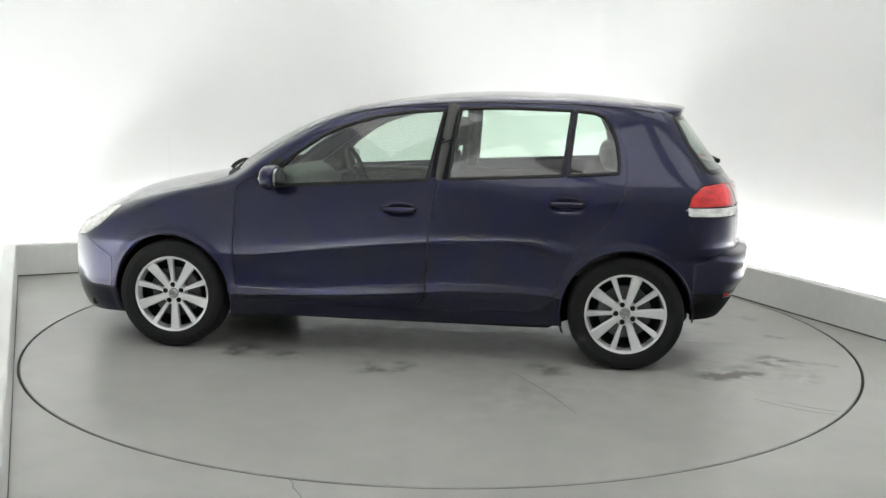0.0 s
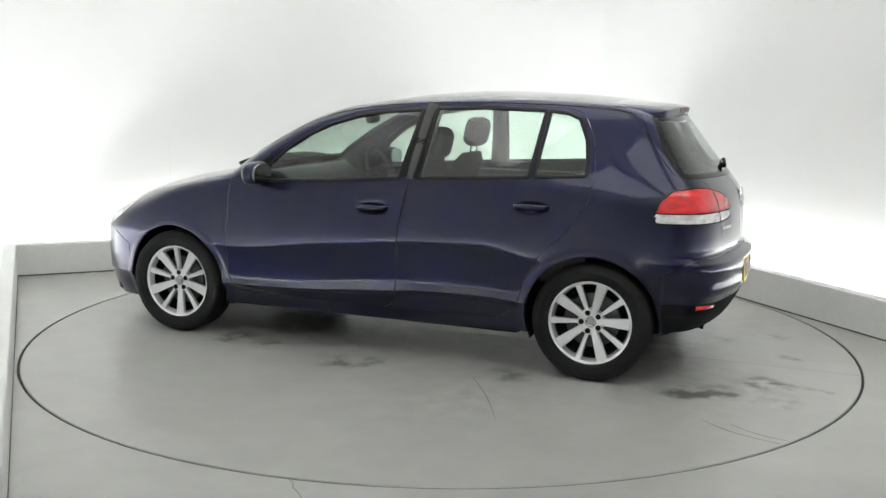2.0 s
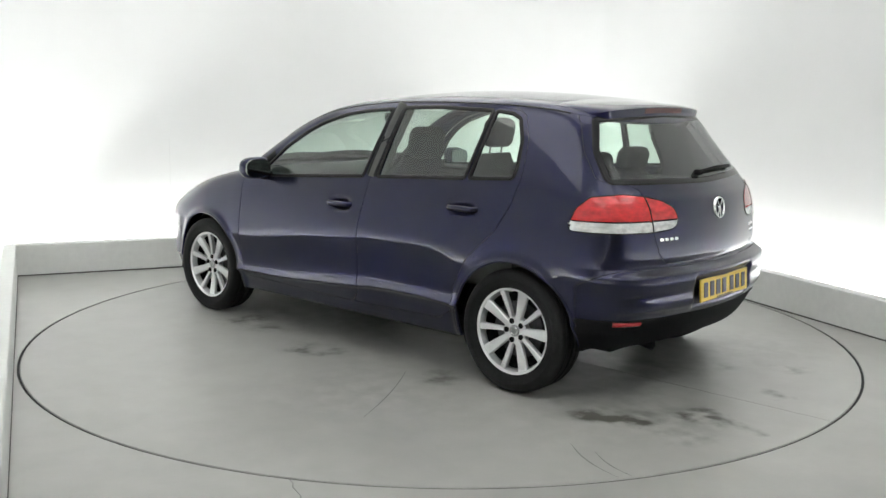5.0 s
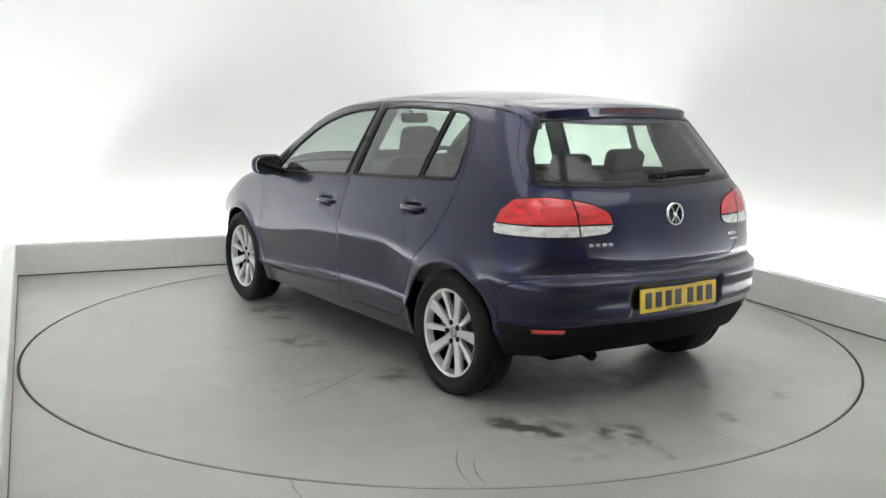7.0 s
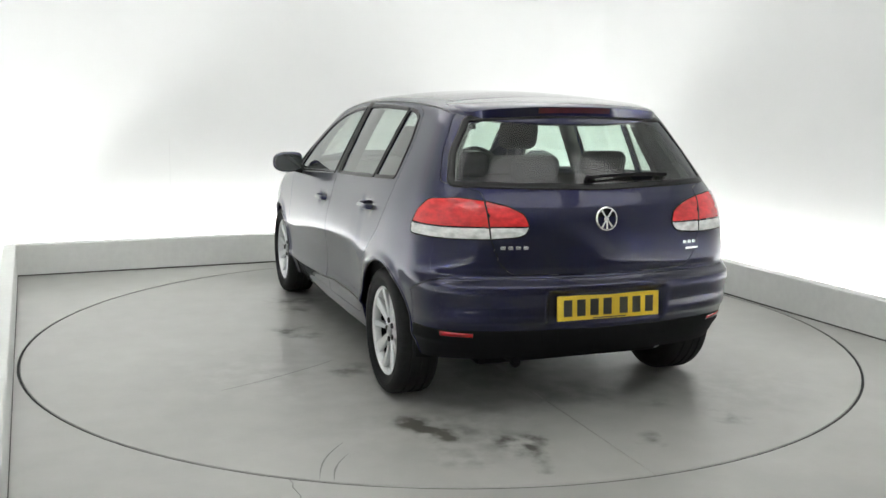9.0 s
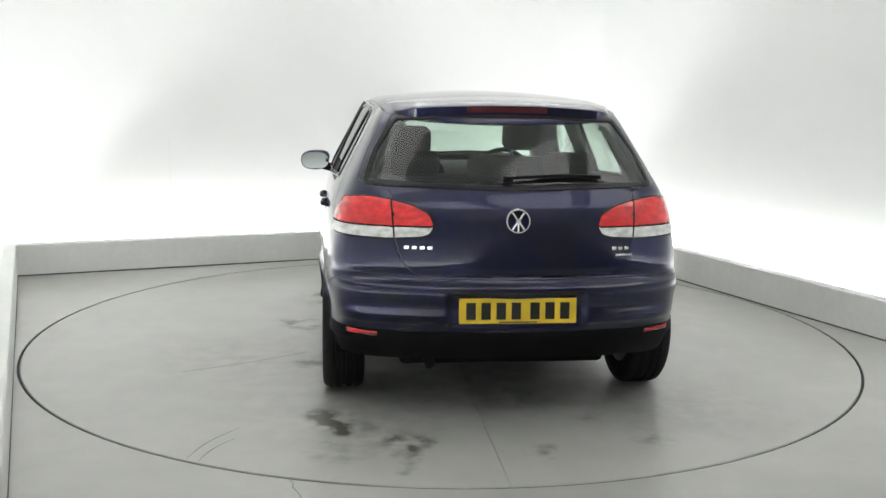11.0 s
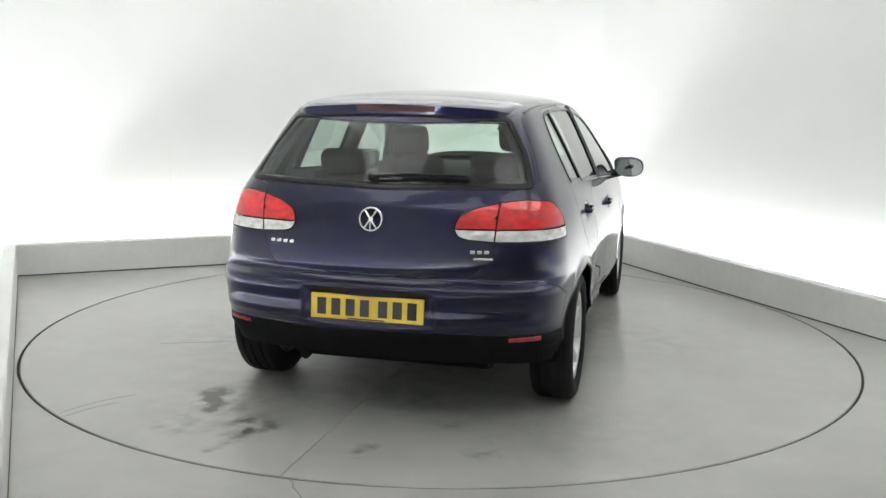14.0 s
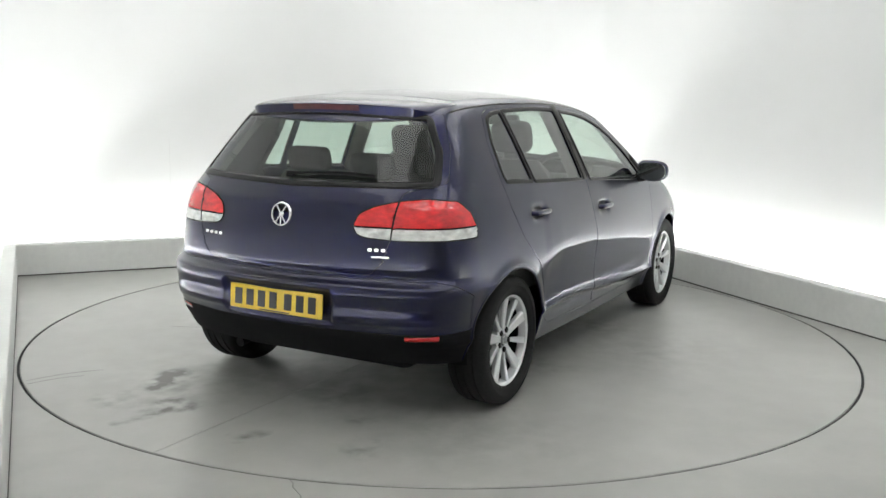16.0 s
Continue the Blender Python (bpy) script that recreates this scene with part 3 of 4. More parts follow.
def shell():
    ns = int(2 * S_END / CELL)
    s = np.linspace(-S_END, S_END, ns)
    zt = top_of(s)
    nz = 136
    f = np.linspace(0, 1, nz)
    zb = curve([(-2.4, 0.300), (-1.9, 0.290), (-1.60, 0.285), (-1.45, 0.24), (-1.0, 0.225), (0.8, 0.205), (1.3, 0.19), (1.8, 0.165), (2.4, 0.165)])(s)
    S = np.repeat(s[:, None], nz, 1)
    Z = zb[:, None] + (zt - zb)[:, None] * f[None]
    pin = np.zeros((ns, nz), bool)
    lines = [WIN_F, WIN_R, WIN_Q, LAMP, GLASS_H, DOOR_F, DOOR_R, GATE]
    for ax in (AXLE, -AXLE):
        a = np.linspace(0, 2 * np.pi, 160, endpoint=False)
        p = on_flank(ax + 0.352 * np.cos(a), HUBZ + 0.352 * np.sin(a))
        lines.append(np.stack([s_of(p), p[:, 2]], -1))
    # bumper joints
    lines.append(dense([(-1.58, 0.60), (-1.66, 0.655), (-1.72, 0.672), (-S_END, 0.672)], 0.01, False, 1))
    lines.append(dense([(1.60, 0.52), (1.70, 0.60), (1.78, 0.64), (S_END, 0.62)], 0.01, False, 1))
    lines.append(dense([(-1.45, 0.899), (-2.25, 0.899)], 0.01, False))
    lines.append(dense([(-1.60, 0.437), (-S_END, 0.437)], 0.01, False))
    for zl in (0.3725, 0.402):
        x = np.linspace(-0.88, 0.90, 120)
        z = np.full(120, zl)
        for _ in range(30):
            z = zl + LINE(x) * np.exp(-((z - 0.64) / 0.17) ** 2) + LEDGE(x) * np.exp(-((z - 0.385) / 0.07) ** 2)
        lines.append(np.stack([x, z], -1))
    lines.insert(0, HEADLAMP)
    P2 = np.stack([S.ravel(), Z.ravel()], -1)
    pinf, done = np.full(len(P2), -1), np.zeros(len(P2), bool)
    edge = np.zeros((ns, nz), bool)
    edge[[0, -1], :] = edge[:, [0, -1]] = True
    edge = edge.ravel()
    for k, line in enumerate(lines):
        lo, hi = line.min(0) - 0.02, line.max(0) + 0.02
        c = np.where(((P2 > lo) & (P2 < hi)).all(1) & ~done)[0]
        if not len(c):
            continue
        fine = dense(line, 0.004, k < len(lines) - 6)
        best, arg = np.full(len(c), 9.0), np.zeros(len(c), int)
        for j in range(0, len(fine), 200):
            d = np.linalg.norm(P2[c][:, None] - fine[None, j:j + 200], axis=2)
            m = d.min(1)
            u = m < best
            best[u], arg[u] = m[u], d.argmin(1)[u] + j
        near = (best < 0.46 * CELL) & ~edge[c]
        P2[c[near]] = fine[arg[near]]
        done[c[near]], pinf[c[near]] = True, k
    pts = on_side(P2[:, 0], P2[:, 1])
    # the end columns lie in the middle plane
    pts = pts.reshape(ns, nz, 3)
    pts[0, :, 1] = pts[-1, :, 1] = 0
    pts = pts.reshape(-1, 3)
    idx = np.arange(ns * nz).reshape(ns, nz)
    a, b, c, d = idx[:-1, :-1].ravel(), idx[1:, :-1].ravel(), idx[1:, 1:].ravel(), idx[:-1, 1:].ravel()
    swap = (done[b].astype(int) + done[d]) > (done[a].astype(int) + done[c])
    t1 = np.where(swap[:, None], np.stack([a, b, d], -1), np.stack([a, b, c], -1))
    t2 = np.where(swap[:, None], np.stack([b, c, d], -1), np.stack([a, c, d], -1))
    tri = np.vstack([t1, t2])
    mid = P2[tri].mean(1)
    area = np.abs(np.cross(P2[tri[:, 1]] - P2[tri[:, 0]], P2[tri[:, 2]] - P2[tri[:, 0]]))
    tri, mid = tri[area > 1e-7], mid[area > 1e-7]
    kind = np.full(len(tri), "body", dtype="U16")
    kind[inside(DOOR_F, mid)] = "front_door"
    kind[inside(DOOR_R, mid)] = "rear_door"
    kind[inside(GATE, mid)] = "tailgate"
    rb = np.interp(-mid[:, 0], [1.58, 1.66, 1.72, 9], [0.60, 0.655, 0.672, 0.672])
    kind[(mid[:, 0] < -1.575) & (mid[:, 1] < rb)] = "rear_bumper"
    fb = np.interp(mid[:, 0], [1.60, 1.70, 1.78, S_END], [0.52, 0.60, 0.64, 0.62])
    kind[(mid[:, 0] > 1.595) & (mid[:, 1] < fb)] = "front_bumper"
    kind[(kind == "rear_bumper") & (mid[:, 1] < 0.437)] = "rear_valance"
    kind[inside(LAMP, mid) & inside(GATE, mid)] = "lamp_in"
    kind[inside(LAMP, mid) & ~inside(GATE, mid)] = "lamp_out"
    kind[inside(WIN_F, mid)] = "pane_f"
    kind[inside(WIN_R, mid)] = "pane_r"
    kind[inside(WIN_Q, mid)] = "pane_q"
    kind[inside(GLASS_H, mid)] = "pane_h"
    kind[inside(HEADLAMP, mid)] = "headlamp"
    kind[(mid[:, 0] > 2.02) & (mid[:, 1] > 0.24) & (mid[:, 1] < 0.44)] = "grille"
    red = mid[:, 1] > 0.899
    for k in ("lamp_in", "lamp_out"):
        kind[(kind == k) & ~red] = k + "_clear"
    for ax in (AXLE, -AXLE):
        m3 = pts[tri].mean(1)
        kind[np.hypot(m3[:, 0] - ax, m3[:, 2] - HUBZ) < 0.352] = "cut"
    return s, zt, pts, tri, kind


def panel_mesh(name, pts, tri, mat, gap=0.0015, flange=0.02, lift=0.0):
    """One panel with smooth normals, drawn back at its edges and folded inwards there."""
    used, inv = np.unique(tri, return_inverse=True)
    p, t = pts[used].copy(), inv.reshape(-1, 3)
    # weld the mirror halves on the middle plane
    key = np.round(p / 2e-5).astype(np.int64)
    _, first, back = np.unique(key, axis=0, return_index=True, return_inverse=True)
    p, t = p[first], back.ravel()[t]
    t = t[(t[:, 0] != t[:, 1]) & (t[:, 1] != t[:, 2]) & (t[:, 0] != t[:, 2])]
    n = normals_at(p)
    fn = np.cross(p[t[:, 1]] - p[t[:, 0]], p[t[:, 2]] - p[t[:, 0]])
    flip = (fn * n[t[:, 0]]).sum(1) < 0
    t[flip] = t[flip][:, ::-1]
    e = np.vstack([t[:, [0, 1]], t[:, [1, 2]], t[:, [2, 0]]])
    third = np.concatenate([t[:, 2], t[:, 0], t[:, 1]])
    ks = np.sort(e, 1)
    code = ks[:, 0].astype(np.int64) * (len(p) + 1) + ks[:, 1]
    _, w, cnt = np.unique(code, return_inverse=True, return_counts=True)
    rim = cnt[w.ravel()] == 1
    be, bt = e[rim], third[rim]
    push = np.zeros_like(p)
    ed = p[be[:, 1]] - p[be[:, 0]]
    inn = np.cross(n[be[:, 0]], ed)
    inn /= np.linalg.norm(inn, axis=1, keepdims=True) + 1e-12
    for k in (0, 1):
        np.add.at(push, be[:, k], inn)
    ln = np.linalg.norm(push, axis=1, keepdims=True)
    push = np.where(ln > 1e-9, push / np.maximum(ln, 1e-9), 0)
    p = p + push * gap + n * lift
    verts, norms, faces = [p], [n], [t]
    if flange:
        rimv = np.unique(be)
        pos = {v: i for i, v in enumerate(rimv)}
        base = len(p)
        o = -push[rimv]
        verts += [p[rimv], p[rimv] - n[rimv] * flange]
        norms += [o, o]
        m = len(rimv)
        ff = []
        for i, j in be:
            a, b = base + pos[i], base + pos[j]
            ff += [(b, a, a + m), (b, a + m, b + m)]
        faces.append(np.array(ff))
    v, f = np.vstack(verts), np.vstack(faces)
    me = mesh_from(name, v.tolist(), f.tolist(), mat, True)
    me.normals_split_custom_set_from_vertices(np.vstack(norms).tolist())
    return me


def ribbon(name, line, mat, width=0.016, lift=0.003, mirror=1, closed=True):
    """A raised strip along an outline on the side or tail."""
    p = dense(line, 0.012, closed)
    q = on_side(p[:, 0], p[:, 1])
    q[:, 1] *= mirror
    return strip(name, q, mat, width, lift, closed)


def strip(name, q, mat, width, lift, closed=True):
    n = normals_at(q)
    d = np.roll(q, -1, 0) - np.roll(q, 1, 0) if closed else np.gradient(q, axis=0)
    side = np.cross(n, d)
    side /= np.linalg.norm(side, axis=1, keepdims=True) + 1e-12
    rows = [q - side * width / 2 - n * 0.006, q - side * width / 2 + n * lift * 0.6, q - side * width / 4 + n * lift, q + side * width / 4 + n * lift,
            q + side * width / 2 + n * lift * 0.6, q + side * width / 2 - n * 0.006]
    m = len(q)
    v = np.vstack(rows)
    f = []
    for r in range(len(rows) - 1):
        for i in range(m if closed else m - 1):
            j = (i + 1) % m
            f.append((r * m + i, r * m + j, (r + 1) * m + j, (r + 1) * m + i))
    me = mesh_from(name, v.tolist(), f, mat, True)
    return me


def top_sheet(s, zt):
    """Bonnet, windscreen and roof between the two upper edges."""
    o = on_side(s, zt)
    o[0, 1] = o[-1, 1] = 0
    nv = 61
    g = np.linspace(1, -1, nv)
    g = np.sign(g) * (1 - (1 - np.abs(g)) ** 1.25)
    X = np.repeat(o[:, 0:1], nv, 1)
    Y = o[:, 1:2] * g[None]
    Z = np.repeat(o[:, 2:3], nv, 1)
    p = np.stack([X, Y, Z], -1).reshape(-1, 3)
    inner = (np.abs(g) < 0.9999)
    base = p.copy()
    base[:, 2] = 0.45
    hit = shoot(base, np.tile([0, 0, 1.0], (len(p), 1)), 1.3)
    keep = np.tile(~inner, len(s))
    hit[keep] = p[keep]
    hit[:, 2] = np.maximum(hit[:, 2], p[:, 2])
    idx = np.arange(len(s) * nv).reshape(len(s), nv)
    a, b, c, d = idx[:-1, :-1].ravel(), idx[1:, :-1].ravel(), idx[1:, 1:].ravel(), idx[:-1, 1:].ravel()
    tri = np.vstack([np.stack([a, b, c], -1), np.stack([a, c, d], -1)])
    P = hit
    fn = np.linalg.norm(np.cross(P[tri[:, 1]] - P[tri[:, 0]], P[tri[:, 2]] - P[tri[:, 0]]), axis=1)
    tri = tri[fn > 1e-9]
    mid = P[tri].mean(1)
    q = 1 - np.clip(np.abs(mid[:, 1]) / 0.6, 0, 1.35) ** 2
    xx = mid[:, 0] - BOW(mid[:, 0]) * q
    kind = np.full(len(tri), "roof", dtype="U16")
    kind[xx > 0.235] = "windscreen"
    edge = np.abs(mid[:, 1]) > np.interp(mid[:, 0], [0.2, 0.6, 1.0, 1.1], [0.545, 0.59, 0.66, 0.70])
    kind[(xx > 0.235) & edge] = "roof"
    kind[xx > 0.955] = "scuttle"
    kind[xx > 1.02] = "bonnet"
    return P, tri, kind


# ---- the car ----
car = new("car")
tagged(car, "dark blue metallic five-door hatchback parked on the turntable", "car")


def rounded(pts, r, sx=1.0, sy=1.0, sz=1.0, seg=3):
    bm = box(-sx / 2, sx / 2, -sy / 2, sy / 2, -sz / 2, sz / 2, r, seg)
    bmesh.ops.transform(bm, matrix=pts, verts=bm.verts)
    return bm


def body():
    s, zt, pts, tri, kind = shell()
    flip = np.array([1, -1, 1.0])

    def half(k, side):
        return panel_mesh, pts * (flip if side < 0 else 1), tri[kind == k]

    def both(k):
        t = tri[kind == k]
        n = len(pts)
        return np.vstack([pts, pts * flip]), np.vstack([t, t + n])

    p, t = both("body")
    shellob = part("body", panel_mesh("body", p, t, PAINT), PAINT, car, "dark blue metallic wings, sills and pillars")
    for k, lab in (("rear_bumper", "dark blue rear bumper with a recess for the plate"), ("front_bumper", "dark blue front bumper")):
        p, t = both(k)
        bump = part(k, panel_mesh(k, p, t, PAINT), PAINT, car, lab)
        if k == "rear_bumper":
            # the bumper is black below z 0.437
            p, t = both("rear_valance")
            part("bumper_lower", panel_mesh("bumper_lower", p, t, MATT, 0.0005), MATT, bump, "black lower part of the rear bumper")
        if k == "front_bumper":
            p, t = both("grille")
            part("grille", panel_mesh("grille", p, t, MATT, 0.001), MATT, bump, "black lower grille")
    p, t = both("tailgate")
    gate = part("tailgate", panel_mesh("tailgate", p, t, PAINT), PAINT, car, "dark blue tailgate, closed")
    p, t = both("pane_h")
    w = part("rear_window", panel_mesh("rear_window", p, t, HATCH, 0.0, 0.004, -0.002), HATCH, gate, "tinted rear window")
    part("window_seal", ribbon("window_seal", GLASS_H, GLOSS, 0.036, 0.0018), GLOSS, gate, "black edge band of the rear window")
    for side in (1, -1):
        for d, panes in (("front_door", (("pane_f", WIN_F),)), ("rear_door", (("pane_r", WIN_R), ("pane_q", WIN_Q)))):
            _, q, t = half(d, side)
            door = part(d, panel_mesh(d, q, t, PAINT), PAINT, car, "dark blue " + d.replace("_", " ") + ", closed")
            for k, line in panes:
                _, q, t = half(k, side)
                part("window_pane", panel_mesh("window_pane", q, t, PANE, 0.0, 0.004, -0.003), PANE, door, "green tinted side glass")
                part("window_trim", ribbon("window_trim", line, GLOSS, 0.020, 0.004, side), GLOSS, door, "black window surround")
            handle(door, -0.045 if d == "front_door" else -0.955, 0.845 if d == "front_door" else 0.898, side)
        # B-pillar cover between the two side windows
        zz = np.linspace(1.02, 1.385, 20)
        q = on_side(-0.255 - (zz - 1.02) * 0.145, zz)
        q[:, 1] *= side
        part("pillar_cover", strip("pillar_cover", q, MATT, 0.092, 0.002, False), MATT, car, "black door pillar cover")
        for name, k in (("rear_lamp", "lamp_out"), ("tailgate_lamp", "lamp_in")):
            _, q, t = half(k, side)
            lamp = part(name, panel_mesh(name, q, t, RED, 0.004, 0.02, 0.004), RED, car if name == "rear_lamp" else gate, "red tail lamp lens")
            _, q, t = half(k + "_clear", side)
            if name == "rear_lamp":
                part("clear_lens", panel_mesh("clear_lens", q, t, CLEAR, 0.003, 0.02, 0.004), CLEAR, lamp, "clear reversing lens band")
            else:
                part("clear_lens", panel_mesh("clear_lens", q, t, CLEAR, 0.003, 0.02, 0.004), CLEAR, gate, "clear reversing lens band")
        part("lamp_seal", ribbon("lamp_seal", LAMP, GLOSS, 0.006, 0.004, side), GLOSS, car, "black edge of the tail lamp")
        zz = np.linspace(0.850, 1.016, 14)
        q = on_tail(0.541 + (zz - 0.85) * 0.075, zz)
        q[:, 1] *= side
        part("lamp_divider", strip("lamp_divider", q, GLOSS, 0.009, 0.0055, False), GLOSS, car, "black joint across the tail lamp")
        _, q, t = half("headlamp", side)
        part("headlight", panel_mesh("headlight", q, t, CLEAR, 0.002, 0.02, 0.003), CLEAR, car, "clear headlight lens")
        # arch lips and liners
        for ax in (AXLE, -AXLE):
            a = np.radians(np.linspace(-14, 194 if ax > 0 else 183, 60))
            q = on_flank(ax + 0.357 * np.cos(a), HUBZ + 0.357 * np.sin(a))
            q[:, 1] *= side
            part("arch_lip", strip("arch_lip", q, PAINT, 0.014, 0.003, False), PAINT, shellob)
            bm = bmesh.new()
            rows = [[bm.verts.new((ax + r * math.cos(b), side * y, HUBZ + r * math.sin(b))) for b in np.radians(np.linspace(-22, 200 if ax > 0 else 187, 40))]
                    for r, y in ((0.356, 0.775 if ax > 0 else 0.800), (0.372, 0.755), (0.372, 0.50), (0.10, 0.50))]
            for r0, r1 in zip(rows, rows[1:]):
                for i in range(39):
                    bm.faces.new((r0[i], r0[i + 1], r1[i + 1], r1[i]))
            part("arch_liner", bm, MATT, car, "black wheel arch liner")
    P, tri2, kind2 = top_sheet(s, zt)
    for k, mat, lab in (("roof", PAINT, "dark blue roof"), ("bonnet", PAINT, "dark blue bonnet"), ("scuttle", MATT, "black plastic scuttle below the windscreen")):
        part(k, panel_mesh(k, P, tri2[kind2 == k], mat, 0.0018 if k != "roof" else 0.0, 0.015), mat, car, lab)
    part("windscreen", panel_mesh("windscreen", P, tri2[kind2 == "windscreen"], PANE, 0.0, 0.004, -0.002), PANE, car, "tinted windscreen")
    t = tri2[kind2 == "roof"]
    t = t[(P[t].mean(1)[:, 0] < 0.25) & (P[t].mean(1)[:, 0] > -1.45) & (np.abs(P[t].mean(1)[:, 1]) < 0.56)]
    part("headliner", panel_mesh("headliner", P, t, LINING, 0.0, 0.0, -0.035), LINING, car, "grey cloth headliner")
    for side in (1, -1):
        m = pts[tri].mean(1)
        t = tri[np.isin(kind, ("body", "rear_door", "tailgate")) & (m[:, 2] > 0.98) & (m[:, 0] < -1.20) & (m[:, 1] > 0.46)]
        part("quarter_trim", panel_mesh("quarter_trim", pts * (flip if side < 0 else 1), t, TRIM, 0.0, 0.03, -0.045), TRIM, car, "grey inner trim behind the rear side window")
    # roof joints
    for side in (1, -1):
        x = np.linspace(-1.42, 0.80, 120)
        z = RAIL(x) - 0.020
        q = on_side(x, z)
        q[:, 1] *= side
        part("roof_moulding", strip("roof_moulding", q, GLOSS, 0.010, 0.002, False), GLOSS, car, "thin black roof moulding")
    return gate


def handle(door, hx, hz, side):
    x = np.linspace(-0.098, 0.098, 15)
    q = on_side(hx + x, np.full(15, hz + 0.004))
    u = (x / 0.098)
    y = q[:, 1].max() + 0.012 + 0.014 * (1 - u ** 4)
    y[[0, -1]] -= 0.02
    bm = bmesh.new()
    rows = []
    for i in range(15):
        h = 0.0145 * (1 - 0.25 * u[i] ** 2)
        c = Vector((hx + x[i], side * y[i], hz + 0.004))
        rows.append([bm.verts.new(c + Vector((0, side * 0.010 * math.sin(a), h * math.cos(a)))) for a in np.linspace(0, 2 * math.pi, 10, endpoint=False)])
    for r0, r1 in zip(rows, rows[1:]):
        for k in range(10):
            bm.faces.new((r0[k], r0[(k + 1) % 10], r1[(k + 1) % 10], r1[k]))
    bm.faces.new(rows[0])
    bm.faces.new(rows[-1])
    part("handle", bm, PAINT, door, "dark blue pull handle over a recess")
    bm = bmesh.new()
    a = np.linspace(0, 2 * np.pi, 24, endpoint=False)
    o = on_side(hx + 0.078 * np.cos(a), hz - 0.006 + 0.021 * np.sin(a))
    c = on_side(np.array([hx]), np.array([hz - 0.006]))[0]
    o[:, 1] = (o[:, 1] + 0.0015) * side
    vs = [bm.verts.new(v) for v in o]
    m = [bm.verts.new(((v[0] + c[0]) / 2, side * (c[1] + 0.0018 + (abs(v[1]) - c[1]) * 0.3), (v[2] + c[2]) / 2)) for v in o]
    for i in range(24):
        bm.faces.new((vs[i], vs[(i + 1) % 24], m[(i + 1) % 24], m[i]))
    bm.faces.new(m)
    part("handle_cup", bm, PAINT, door, "dark recess behind the handle")


